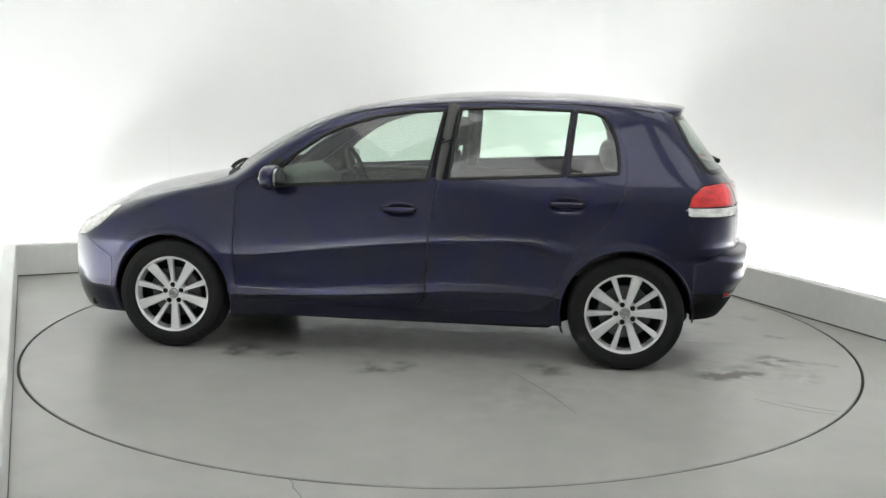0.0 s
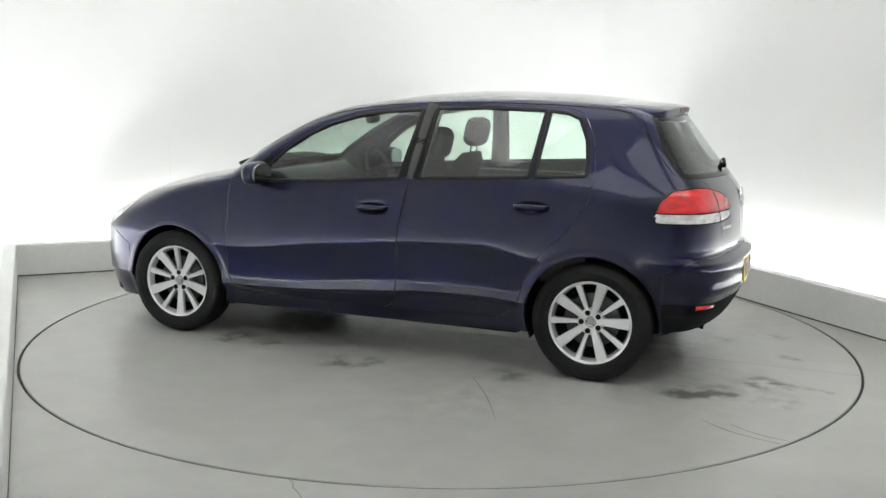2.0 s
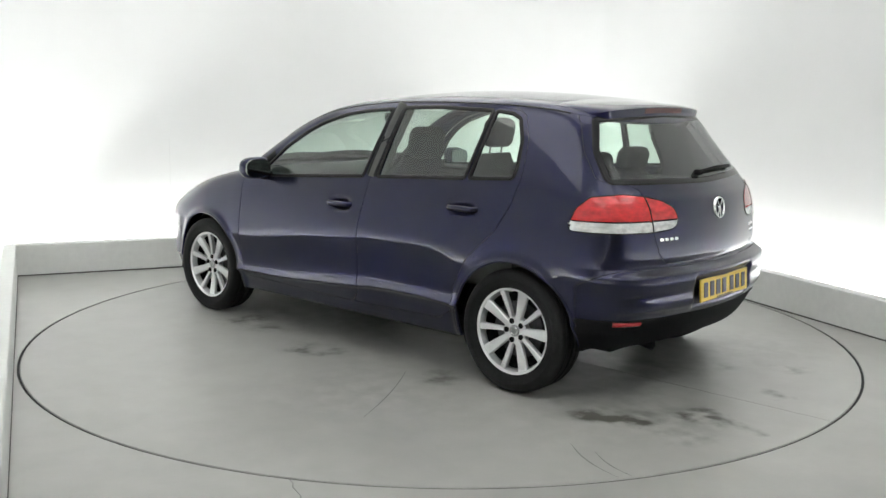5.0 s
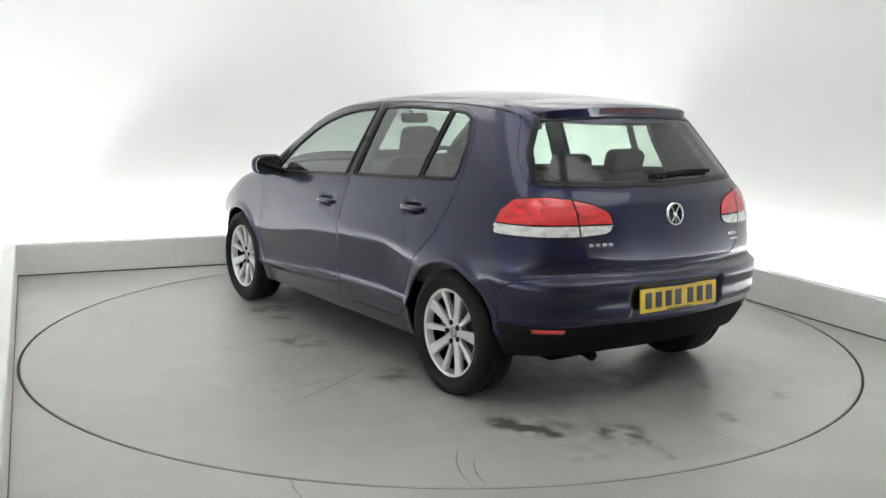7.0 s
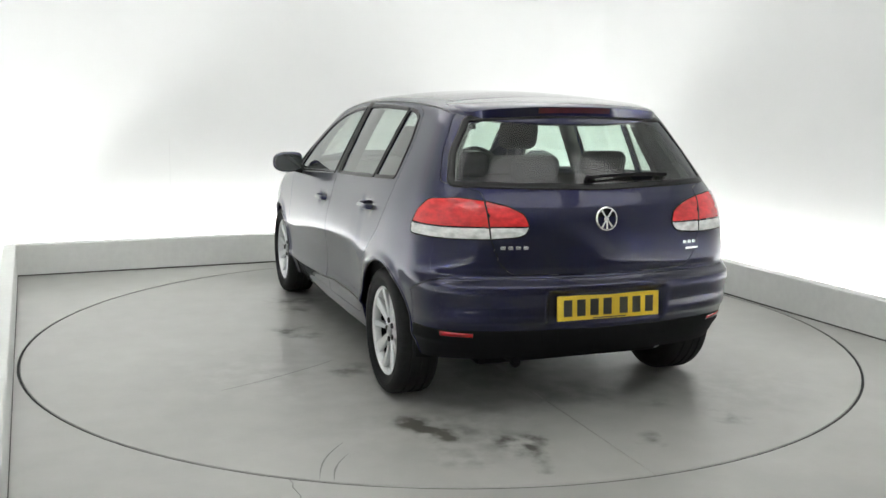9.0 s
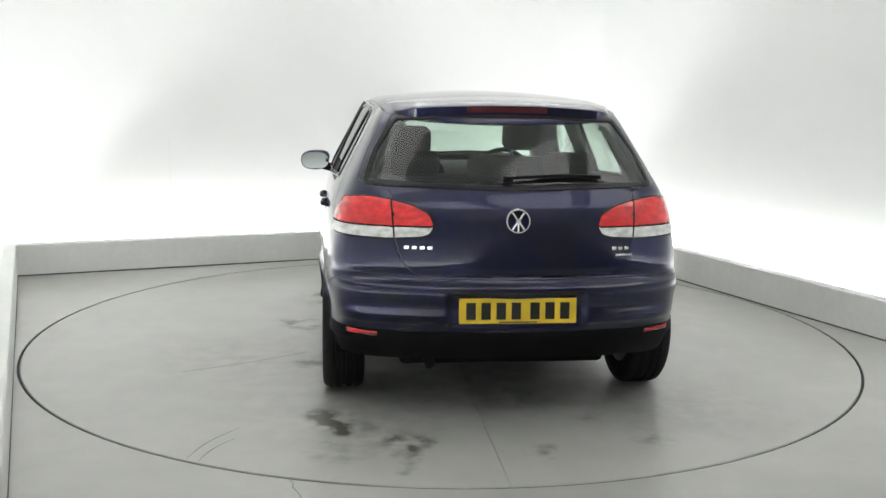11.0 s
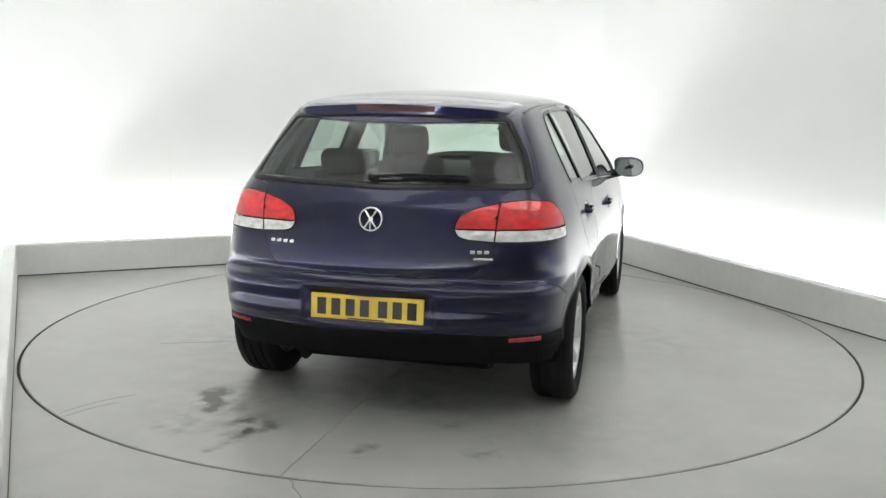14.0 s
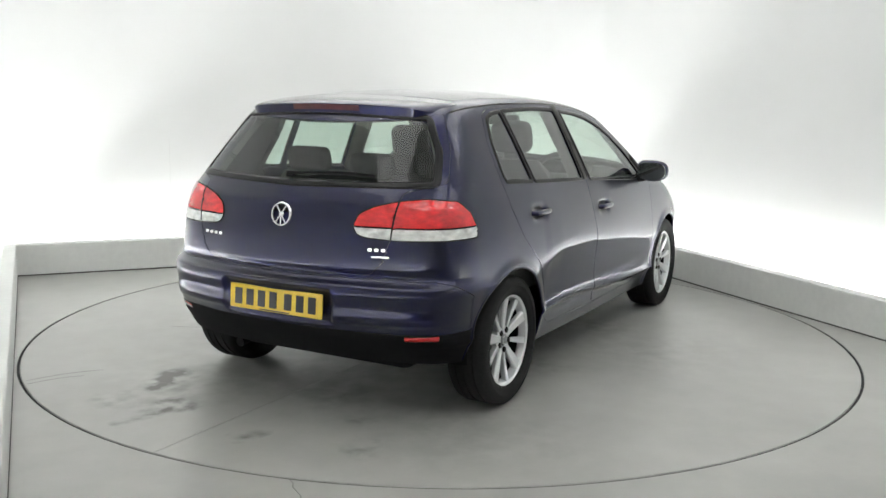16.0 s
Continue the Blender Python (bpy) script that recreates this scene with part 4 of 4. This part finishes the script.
def wheel_parts():
    grow = 1.055
    rim = revolve([(q * grow, h) for q, h in [(0.1910, -0.085), (0.2120, -0.085), (0.2120, -0.078), (0.1958, -0.07), (0.1862, 0.0), (0.1900, 0.055), (0.1967, 0.078), (0.2044, 0.083), (0.2111, 0.084), (0.2139, 0.080), (0.2120, 0.072)]], 64)
    tyre = revolve([(0.2066, -0.085), (0.2267, -0.094), (0.2620, -0.102), (0.2920, -0.099), (0.3060, -0.088), (0.3125, -0.070), (0.3130, -0.050), (0.3060, -0.048), (0.3060, -0.042), (0.3132, -0.040),
                    (0.3132, -0.012), (0.3060, -0.010), (0.3060, 0.010), (0.3132, 0.012), (0.3132, 0.040), (0.3060, 0.042), (0.3060, 0.048), (0.3130, 0.050), (0.3125, 0.070),
                    (0.3060, 0.088), (0.2920, 0.099), (0.2750, 0.1020), (0.2660, 0.1025), (0.2630, 0.1005), (0.2400, 0.0985), (0.2277, 0.092), (0.2206, 0.084)], 64)

    def spoke(w0, w1, depth, r0, r1):
        """One spoke along +z: a bevelled bar with a shallow valley, dished outwards."""
        bm = bmesh.new()
        rows = []
        for k in range(7):
            f = k / 6
            r = r0 + (r1 - r0) * f
            w = (w0 + (w1 - w0) * f) / 2
            y = 0.058 + 0.018 * f ** 1.5
            e = min(w * 0.3, 0.006)
            rows.append([bm.verts.new(v) for v in ((-w, y - depth, r), (-w, y - e, r), (-w + e, y, r), (0, y - 0.001, r), (w - e, y, r), (w, y - e, r), (w, y - depth, r))])
        for a, b in zip(rows, rows[1:]):
            for i in range(7):
                bm.faces.new((a[i], a[(i + 1) % 7], b[(i + 1) % 7], b[i]))
        bm.faces.new(rows[0])
        bm.faces.new(rows[-1])
        return bm
    hub = revolve([(0.0, 0.052), (0.030, 0.054), (0.060, 0.056), (0.070, 0.050), (0.072, 0.02), (0.0, 0.02)], 40)
    cap = revolve([(0.0, 0.064), (0.024, 0.063), (0.0285, 0.060), (0.030, 0.052)], 32)
    ring = revolve([(0.017, 0.0632), (0.019, 0.0652), (0.022, 0.0652), (0.024, 0.0628)], 32)
    bolt = revolve([(0.0, 0.0590), (0.0130, 0.0590), (0.0145, 0.0570), (0.0145, 0.050)], 12)
    disc = revolve([(0.06, 0.0), (0.06, 0.012), (0.145, 0.012), (0.145, -0.012), (0.06, -0.012)], 48)
    shield = revolve([(0.0, -0.03), (0.158, -0.03), (0.192, -0.01), (0.1950, 0.045), (0.192, 0.045), (0.188, -0.005)], 40)
    caliper = box(0.07, 0.15, -0.04, 0.03, -0.06, 0.06, 0.012)

    def mk(name, bm, mat):
        me = bpy.data.meshes.new(name)
        bmesh.ops.remove_doubles(bm, verts=bm.verts, dist=1e-6)
        bmesh.ops.recalc_face_normals(bm, faces=bm.faces)
        bm.to_mesh(me)
        bm.free()
        me.materials.append(mat)
        me.shade_smooth()
        me.set_sharp_from_angle(angle=radians(35))
        return me
    return {"rim": mk("rim", rim, ALLOY), "tyre": mk("tyre", tyre, TYRE), "wide": mk("spoke", spoke(0.034, 0.060, 0.022, 0.05, 0.206), ALLOY),
            "thin": mk("spoke", spoke(0.015, 0.034, 0.026, 0.05, 0.206), ALLOY), "hub": mk("hub", hub, ALLOY), "cap": mk("hub_cap", cap, STEEL),
            "ring": mk("cap_ring", ring, CHROME), "bolt": mk("bolt", bolt, GLOSS), "disc": mk("brake_disc", disc, BRAKE), "shield": mk("brake_shield", shield, MATT),
            "caliper": mk("caliper", caliper, BRAKE)}


def wheels():
    k = wheel_parts()
    for x, y, spin in ((AXLE, 0.764, -33), (-AXLE, 0.760, -16), (AXLE, -0.764, 30), (-AXLE, -0.760, 5)):
        w = part("wheel", k["rim"], None, car, "silver ten-spoke alloy wheel with black tyre")
        w.matrix_basis = pose(x, y, HUBZ, 0, 0, 0 if y > 0 else 180) @ pose(0, 0, 0, 0, spin, 0)
        part("tyre", k["tyre"], None, w, "black road tyre")
        for i in range(5):
            part("spoke", k["wide"], None, w, m=pose(0, 0, 0, 0, 72 * i, 0))
            part("spoke", k["thin"], None, w, m=pose(0, 0, 0, 0, 72 * i + 36, 0))
            part("bolt", k["bolt"], None, w, "dark wheel bolt", m=pose(0, 0, 0, 0, 72 * i + 36, 0) @ pose(0, 0.003, 0.050))
        part("hub", k["hub"], None, w)
        part("hub_cap", k["cap"], None, w)
        part("cap_ring", k["ring"], None, w)
        part("brake_disc", k["disc"], None, w)
        part("brake_shield", k["shield"], None, w)
        part("caliper", k["caliper"], None, w)


def mirrors():
    for side in (1, -1):
        bm = bmesh.new()
        bmesh.ops.create_uvsphere(bm, u_segments=28, v_segments=18, radius=1)
        for v in bm.verts:
            x, y, z = v.co
            sq = lambda a, e: math.copysign(abs(a) ** e, a)
            back = -0.045 if x < 0 else 0.058
            v.co = Vector((0.655 + sq(abs(x), 0.75) * back, side * (0.938 + sq(y, 0.76) * 0.098 - 0.02 * z * (y < 0)), 1.010 + sq(z, 0.76) * (0.068 - 0.004 * y)))
        hous = part("mirror_housing", bm, PAINT, car, "dark blue door mirror housing")
        bm = bmesh.new()
        vs = []
        for a in np.linspace(0, 2 * math.pi, 36, endpoint=False):
            c, s2 = math.cos(a), math.sin(a)
            vs.append(bm.verts.new((0.606, side * (0.938 + math.copysign(abs(c) ** 0.75, c) * 0.090), 1.010 + math.copysign(abs(s2) ** 0.72, s2) * 0.056)))
        f = bm.faces.new(vs)
        r = bmesh.ops.extrude_face_region(bm, geom=[f])
        bmesh.ops.translate(bm, verts=[v for v in r["geom"] if isinstance(v, bmesh.types.BMVert)], vec=(0.012, 0, 0))
        part("mirror_glass", bm, MIRROR, hous, "mirror glass facing rearwards", smooth=False)
        part("indicator", tube([(0.724, side * 0.885, 1.004), (0.722, side * 0.925, 1.004), (0.710, side * 0.97, 1.004), (0.682, side * 1.010, 1.004)], 0.010, 8), WHITE, hous, "clear indicator strip")
        part("stalk", tube([(0.69, side * 0.79, 0.955), (0.685, side * 0.83, 0.958), (0.675, side * 0.87, 0.968), (0.67, side * 0.90, 0.985)], 0.030, 10), MATT, hous, "black mirror stalk")
        # small black triangle ahead of the window
        zz = np.linspace(0.985, 1.10, 8)
        q = on_side(0.78 - (zz - 0.985) * 1.15, zz)
        q[:, 1] *= side
        part("mirror_foot", strip("mirror_foot", q, MATT, 0.050, 0.004, False), MATT, car, "black mirror foot panel")


def tail_things(gate):
    # roof spoiler
    bm = bmesh.new()
    rows = []
    n = 41
    for i in range(n):
        y = -0.546 + 1.092 * i / (n - 1)
        e = max(0.0, (abs(y) - 0.42) / 0.126)
        tipx, tipz = -1.618 + 0.24 * y * y + 0.13 * e ** 3, 1.430 - 0.085 * y * y - 0.018 * e ** 2
        f = np.array([[-1.30, y, 1.0]])
        zf = shoot(f, np.array([[0, 0, 1.0]]), 0.7)[0, 2]
        x2, x3 = -1.31 + (tipx + 1.31) * 0.38, -1.31 + (tipx + 1.31) * 0.72
        zm = shoot(np.array([[x2, y, 1.0]]), np.array([[0, 0, 1.0]]), 0.7)[0, 2]
        low = 0.022 * e
        prof = [(-1.28, zf - 0.012), (-1.31, zf + 0.002), (x2, zm + 0.005), (x3, (zm + tipz) / 2 + 0.006), (tipx + 0.012, tipz + 0.003), (tipx, tipz - 0.004), (tipx + 0.008, tipz - 0.046 - low),
                (tipx + 0.025, tipz - 0.055 - low), (0.5 * tipx - 0.68, tipz - 0.058 - low), (-1.33, zf - 0.045)]
        rows.append([bm.verts.new((x, y, z)) for x, z in prof])
    for a, b in zip(rows, rows[1:]):
        for k in range(len(a)):
            bm.faces.new((a[k], a[(k + 1) % len(a)], b[(k + 1) % len(a)], b[k]))
    bm.faces.new(rows[0])
    bm.faces.new(rows[-1])
    sp = part("spoiler", bm, PAINT, gate, "dark blue roof spoiler")
    bm = bmesh.new()
    rows = []
    for i in range(17):
        y = -0.19 + 0.38 * i / 16
        x, z = -1.618 + 0.24 * y * y, 1.430 - 0.085 * y * y
        rows.append([bm.verts.new((x + a, y, z + b)) for a, b in ((0.012, -0.008), (-0.002, -0.008), (0.004, -0.033), (0.018, -0.033))])
    for a, b in zip(rows, rows[1:]):
        for k in range(4):
            bm.faces.new((a[k], a[(k + 1) % 4], b[(k + 1) % 4], b[k]))
    bm.faces.new(rows[0])
    bm.faces.new(rows[-1])
    part("brake_lamp", bm, BRAKELENS, gate, "dark red high brake lamp")
    # badge: a chrome ring on a dark disc with plain slanting bars
    c = on_tail(np.array([0.0]), np.array([0.930]))[0]
    m = Matrix.Translation(c + np.array([-0.002, 0, 0])) @ pose(0, 0, 0, 0, 7, 0)
    badge = part("badge", revolve([(0.0, -0.004), (0.052, -0.004), (0.056, 0.004)], 40, "y"), GLOSS, gate, "round chrome and black badge", m=m @ pose(0, 0, 0, 0, 0, 90))
    part("badge_ring", revolve([(0.046, 0.004), (0.048, 0.010), (0.053, 0.010), (0.057, 0.004), (0.057, -0.002)], 40), CHROME, badge)
    bm = bmesh.new()
    for ang in (55, 125, 235, 305, 270):
        c, d = math.cos(radians(ang)), math.sin(radians(ang))
        tube([(0.010 * c, 0.007, 0.010 * d), (0.046 * c, 0.007, 0.046 * d)], 0.0046, 6, bm)
    revolve([(0.0, 0.0085), (0.010, 0.0085), (0.013, 0.004)], 20, "y", bm)
    part("badge_bars", bm, CHROME, badge)
    # lettering as plain bars
    for y0, z0, w, h in [(0.500 - 0.034 * i, 0.808, 0.024, 0.016) for i in range(4)] + [(-0.440 - 0.030 * i, 0.802, 0.022, 0.016) for i in range(3)] + [(-0.455, 0.772, 0.085, 0.010)]:
        yy = y0 - w / 2
        c = on_tail(np.array([yy]), np.array([z0]))[0]
        sl = math.degrees(math.atan(0.5 * yy))
        part("model_bar", box(-0.003, 0.002, -w / 2, w / 2, -h / 2, h / 2, 0.002, 1), CHROME, gate, "small chrome bar of the model name", m=Matrix.Translation(c) @ pose(0, 0, 0, 0, 0, -sl))
    # number plate with bars in place of its characters
    c = on_tail(np.array([0.0]), np.array([0.540]))[0]
    plate = part("number_plate", box(-0.006, 0.004, -0.262, 0.262, -0.0565, 0.0565, 0.003, 1), YELLOW, car, "yellow rear plate with dark bars",
                 m=Matrix.Translation(c + np.array([-0.004, 0, 0])) @ pose(0, 0, 0, 0, 4, 0))
    for y in (0.200, 0.133, 0.066, -0.001, -0.085, -0.152, -0.219):
        y -= -0.010
        part("plate_bar", box(-0.0085, -0.005, y - 0.021, y + 0.021, -0.0375, 0.0375, 0.001, 1), INK, plate, smooth=False)
    part("plate_line", box(-0.0085, -0.005, -0.085, 0.085, -0.052, -0.047), INK, plate, smooth=False)
    # wiper
    y = np.linspace(0.03, -0.40, 14)
    q = on_tail(y, 1.098 + 0.012 * np.sin((0.03 - y) * 6))
    n = normals_at(q)
    wip = part("wiper", tube([tuple(v) for v in q + n * 0.018], 0.0065, 8), MATT, gate, "black rear wiper")
    part("wiper_blade", tube([tuple(v) for v in (q + n * 0.008)[4:]], 0.006, 6), DARK, wip)
    c = q[0] + n[0] * 0.01
    part("wiper_pivot", rounded(Matrix.Translation(c), 0.008, 0.034, 0.04, 0.026), MATT, wip)
    # low reflectors
    for side in (1, -1):
        y = np.linspace(0.615, 0.745, 12)
        q = on_tail(y, 0.415 + (y - 0.615) * 0.04)
        q[:, 1] *= side
        part("reflector", strip("reflector", q, REFL, 0.022, 0.005, False), REFL, car, "narrow red reflector")
    part("exhaust", tube([(-1.56, 0.37, 0.262), (-1.74, 0.37, 0.265), (-1.82, 0.37, 0.252)], 0.024, 14), MATT, car, "dark sooty exhaust pipe")
    part("valance", box(-1.74, -1.50, -0.50, 0.50, 0.25, 0.33, 0.03), MATT, car, "black plastic rear valance")


def under():
    part("underbody", box(-1.66, 1.80, -0.50, 0.50, 0.20, 0.34, 0.03), MATT, car, "dark underbody")
    part("sill_board", box(-0.90, 0.92, -0.80, 0.80, 0.20, 0.33, 0.03), MATT, car, "dark floor pan between the wheels")
    part("front_undertray", box(1.60, 1.86, -0.70, 0.70, 0.19, 0.27, 0.02), MATT, car, "black plastic tray under the front bumper")
    for x in (AXLE, -AXLE):
        part("axle", tube([(x, -0.74, HUBZ), (x, 0.74, HUBZ)], 0.04, 10), MATT, car)


def seat(parent, x, y, rest, label):
    """A front seat: cushion, backrest and headrest."""
    cush = part("seat_cushion", rounded(pose(x + 0.26, y, 0.52, 0, -6, 0), 0.05, 0.52, 0.50, 0.17), CLOTH, parent, label)
    bm = bmesh.new()
    rows = []
    for k in range(9):
        f = k / 8
        w = 0.25 - 0.05 * max(0, f - 0.55) / 0.45
        cx, cz = x - 0.02 - 0.22 * f, 0.55 + 0.55 * f
        d = 0.075 - 0.02 * f
        if k == 8:
            w, d = w * 0.8, d * 0.4
        rows.append([bm.verts.new((cx + d * math.copysign(abs(math.cos(a)) ** 0.6, math.cos(a)), y + w * math.copysign(abs(math.sin(a)) ** 0.5, math.sin(a)), cz)) for a in np.linspace(0, 2 * math.pi, 20, endpoint=False)])
    for a, b in zip(rows, rows[1:]):
        for k in range(20):
            bm.faces.new((a[k], a[(k + 1) % 20], b[(k + 1) % 20], b[k]))
    bm.faces.new(rows[0])
    bm.faces.new(rows[-1])
    back = part("seat_back", bm, CLOTH, parent, label)
    part("headrest", rounded(pose(x - 0.275, y, rest, 0, -12, 0), 0.055, 0.12, 0.25, 0.19, 4), CLOTH, back, "dark padded headrest")
    for dy in (-0.06, 0.06):
        part("headrest_post", tube([(x - 0.24, y + dy, 1.05), (x - 0.27, y + dy, rest)], 0.006, 6), CHROME, back)


def cabin():
    bm = bmesh.new()
    prof = [(-1.70, 0.98), (-1.55, 0.40), (-0.9, 0.34), (0.95, 0.34), (1.0, 0.95)]
    L = [bm.verts.new((x, 0.655, z)) for x, z in prof]
    R = [bm.verts.new((x, -0.655, z)) for x, z in prof]
    for i in range(4):
        bm.faces.new((L[i], L[i + 1], R[i + 1], R[i]))
    bm.faces.new(L)
    bm.faces.new(R)
    part("cabin_lining", bm, MATT, car, "dark cabin floor and sides", smooth=False)
    for side in (1, -1):
        part("door_card", box(-1.25, 0.85, side * 0.655, side * 0.80, 0.50, 0.965, 0.03), TRIM, car, "grey inner door trim")
    for y in (0.345, -0.345):
        seat(car, 0.04, y, 1.19 if y > 0 else 1.235, "dark grey cloth front seat")
    bench = part("rear_bench", rounded(pose(-0.72, 0, 0.53, 0, -5, 0), 0.06, 0.5, 1.24, 0.17), CLOTH, car, "dark grey cloth rear bench")
    bk = part("bench_back", rounded(pose(-1.06, 0, 0.80, 0, -22, 0), 0.06, 0.15, 1.24, 0.56), CLOTH, car, "dark grey cloth rear backrest")
    for y, h in ((0.40, 1.125), (0.0, 1.105), (-0.40, 1.125)):
        part("headrest", rounded(pose(-1.20, y, h, 0, -15, 0), 0.045, 0.10, 0.26, 0.13, 4), CLOTH, bk, "low dark rear headrest")
    dash = part("dashboard", rounded(pose(0.78, 0, 0.83, 0, 8, 0), 0.08, 0.42, 1.38, 0.34, 4), TRIM, car, "dark grey dashboard")
    part("instrument_hood", rounded(pose(0.60, -0.36, 1.0, 0, 10, 0), 0.04, 0.16, 0.36, 0.09), MATT, dash)
    ring = [(0.46 + 0.075 * math.sin(a), -0.36 + 0.185 * math.cos(a), 0.93 + 0.17 * math.sin(a)) for a in np.linspace(0, 2 * math.pi, 28, endpoint=False)]
    sw = part("steering_wheel", tube(ring, 0.016, 8, None, True), MATT, car, "black three-spoke steering wheel")
    part("steering_hub", rounded(pose(0.48, -0.36, 0.92, 0, 24, 0), 0.03, 0.06, 0.17, 0.12), MATT, sw)
    part("steering_column", tube([(0.48, -0.36, 0.92), (0.75, -0.36, 0.83)], 0.04, 10), MATT, sw)
    for a in (0, 180, 270):
        b = radians(a)
        part("steering_spoke", tube([(0.48, -0.36, 0.92), (0.46 + 0.075 * math.sin(b), -0.36 + 0.185 * math.cos(b), 0.93 + 0.17 * math.sin(b))], 0.014, 6), MATT, sw)
    rv = part("inner_mirror", rounded(pose(0.36, 0.0, 1.315, 0, 10, 12), 0.02, 0.045, 0.23, 0.065), MATT, car, "black interior mirror")
    part("inner_mirror_stem", tube([(0.37, 0, 1.33), (0.42, 0, 1.375)], 0.01, 6), MATT, rv)
    part("parcel_shelf", rounded(pose(-1.48, 0, 1.01), 0.01, 0.46, 1.16, 0.025), CLOTH, car, "dark parcel shelf")
    for side in (1, -1):
        zz = np.linspace(1.0, 1.40, 12)
        q = on_side(-0.255 - (zz - 1.02) * 0.145, zz)
        part("inner_pillar", tube([(v[0], side * (v[1] - 0.045), v[2]) for v in q], 0.050, 10), TRIM, car, "grey inner door pillar")


def front_wipers():
    for y0, y1 in ((0.52, -0.05), (-0.05, -0.58)):
        y = np.linspace(y0, y1, 12)
        o = np.stack([1.045 - 0.10 * np.abs(y) + 0.05 * (1 - np.abs(y)), y, np.full(12, 0.6)], -1)
        q = shoot(o, np.tile([0, 0, 1.0], (12, 1)), 1.0)
        n = normals_at(q)
        w = part("windscreen_wiper", tube([tuple(v) for v in q + n * 0.022], 0.008, 8), MATT, car, "black windscreen wiper")
        part("wiper_blade", tube([tuple(v) for v in q + n * 0.010], 0.005, 6), DARK, w)


gate = body()
front_wipers()
wheels()
mirrors()
tail_things(gate)
under()
cabin()


# ---- what moves: the turntable carries the car round ----
HEADING = [(0.0, 172.26), (0.5, 168.92), (1.0, 165.57), (1.5, 162.19), (2.0, 158.81), (2.5, 155.41), (3.0, 152.0), (3.5, 148.58), (4.0, 145.15), (4.5, 141.71), (5.0, 138.27), (5.5, 134.82), (6.0, 131.36), (6.5, 127.9), (7.0, 124.43), (7.5, 120.96), (8.0, 117.48), (8.5, 114.0), (9.0, 110.51), (9.5, 107.02), (10.0, 103.52), (10.5, 100.02), (11.0, 96.51), (11.5, 93.0), (12.0, 89.48), (12.5, 85.96), (13.0, 82.44), (13.5, 78.91), (14.0, 75.38), (14.5, 71.85), (15.0, 68.32), (15.5, 64.79), (16.0, 61.25)]


def motions():
    walk(table, [(t, pose(0, 0, 0, 0, 0, a)) for t, a in HEADING])
    walk(car, [(t, pose(0, 0, 0, 0, 0, a) @ pose(0.188, -0.132, 0)) for t, a in HEADING])


motions()
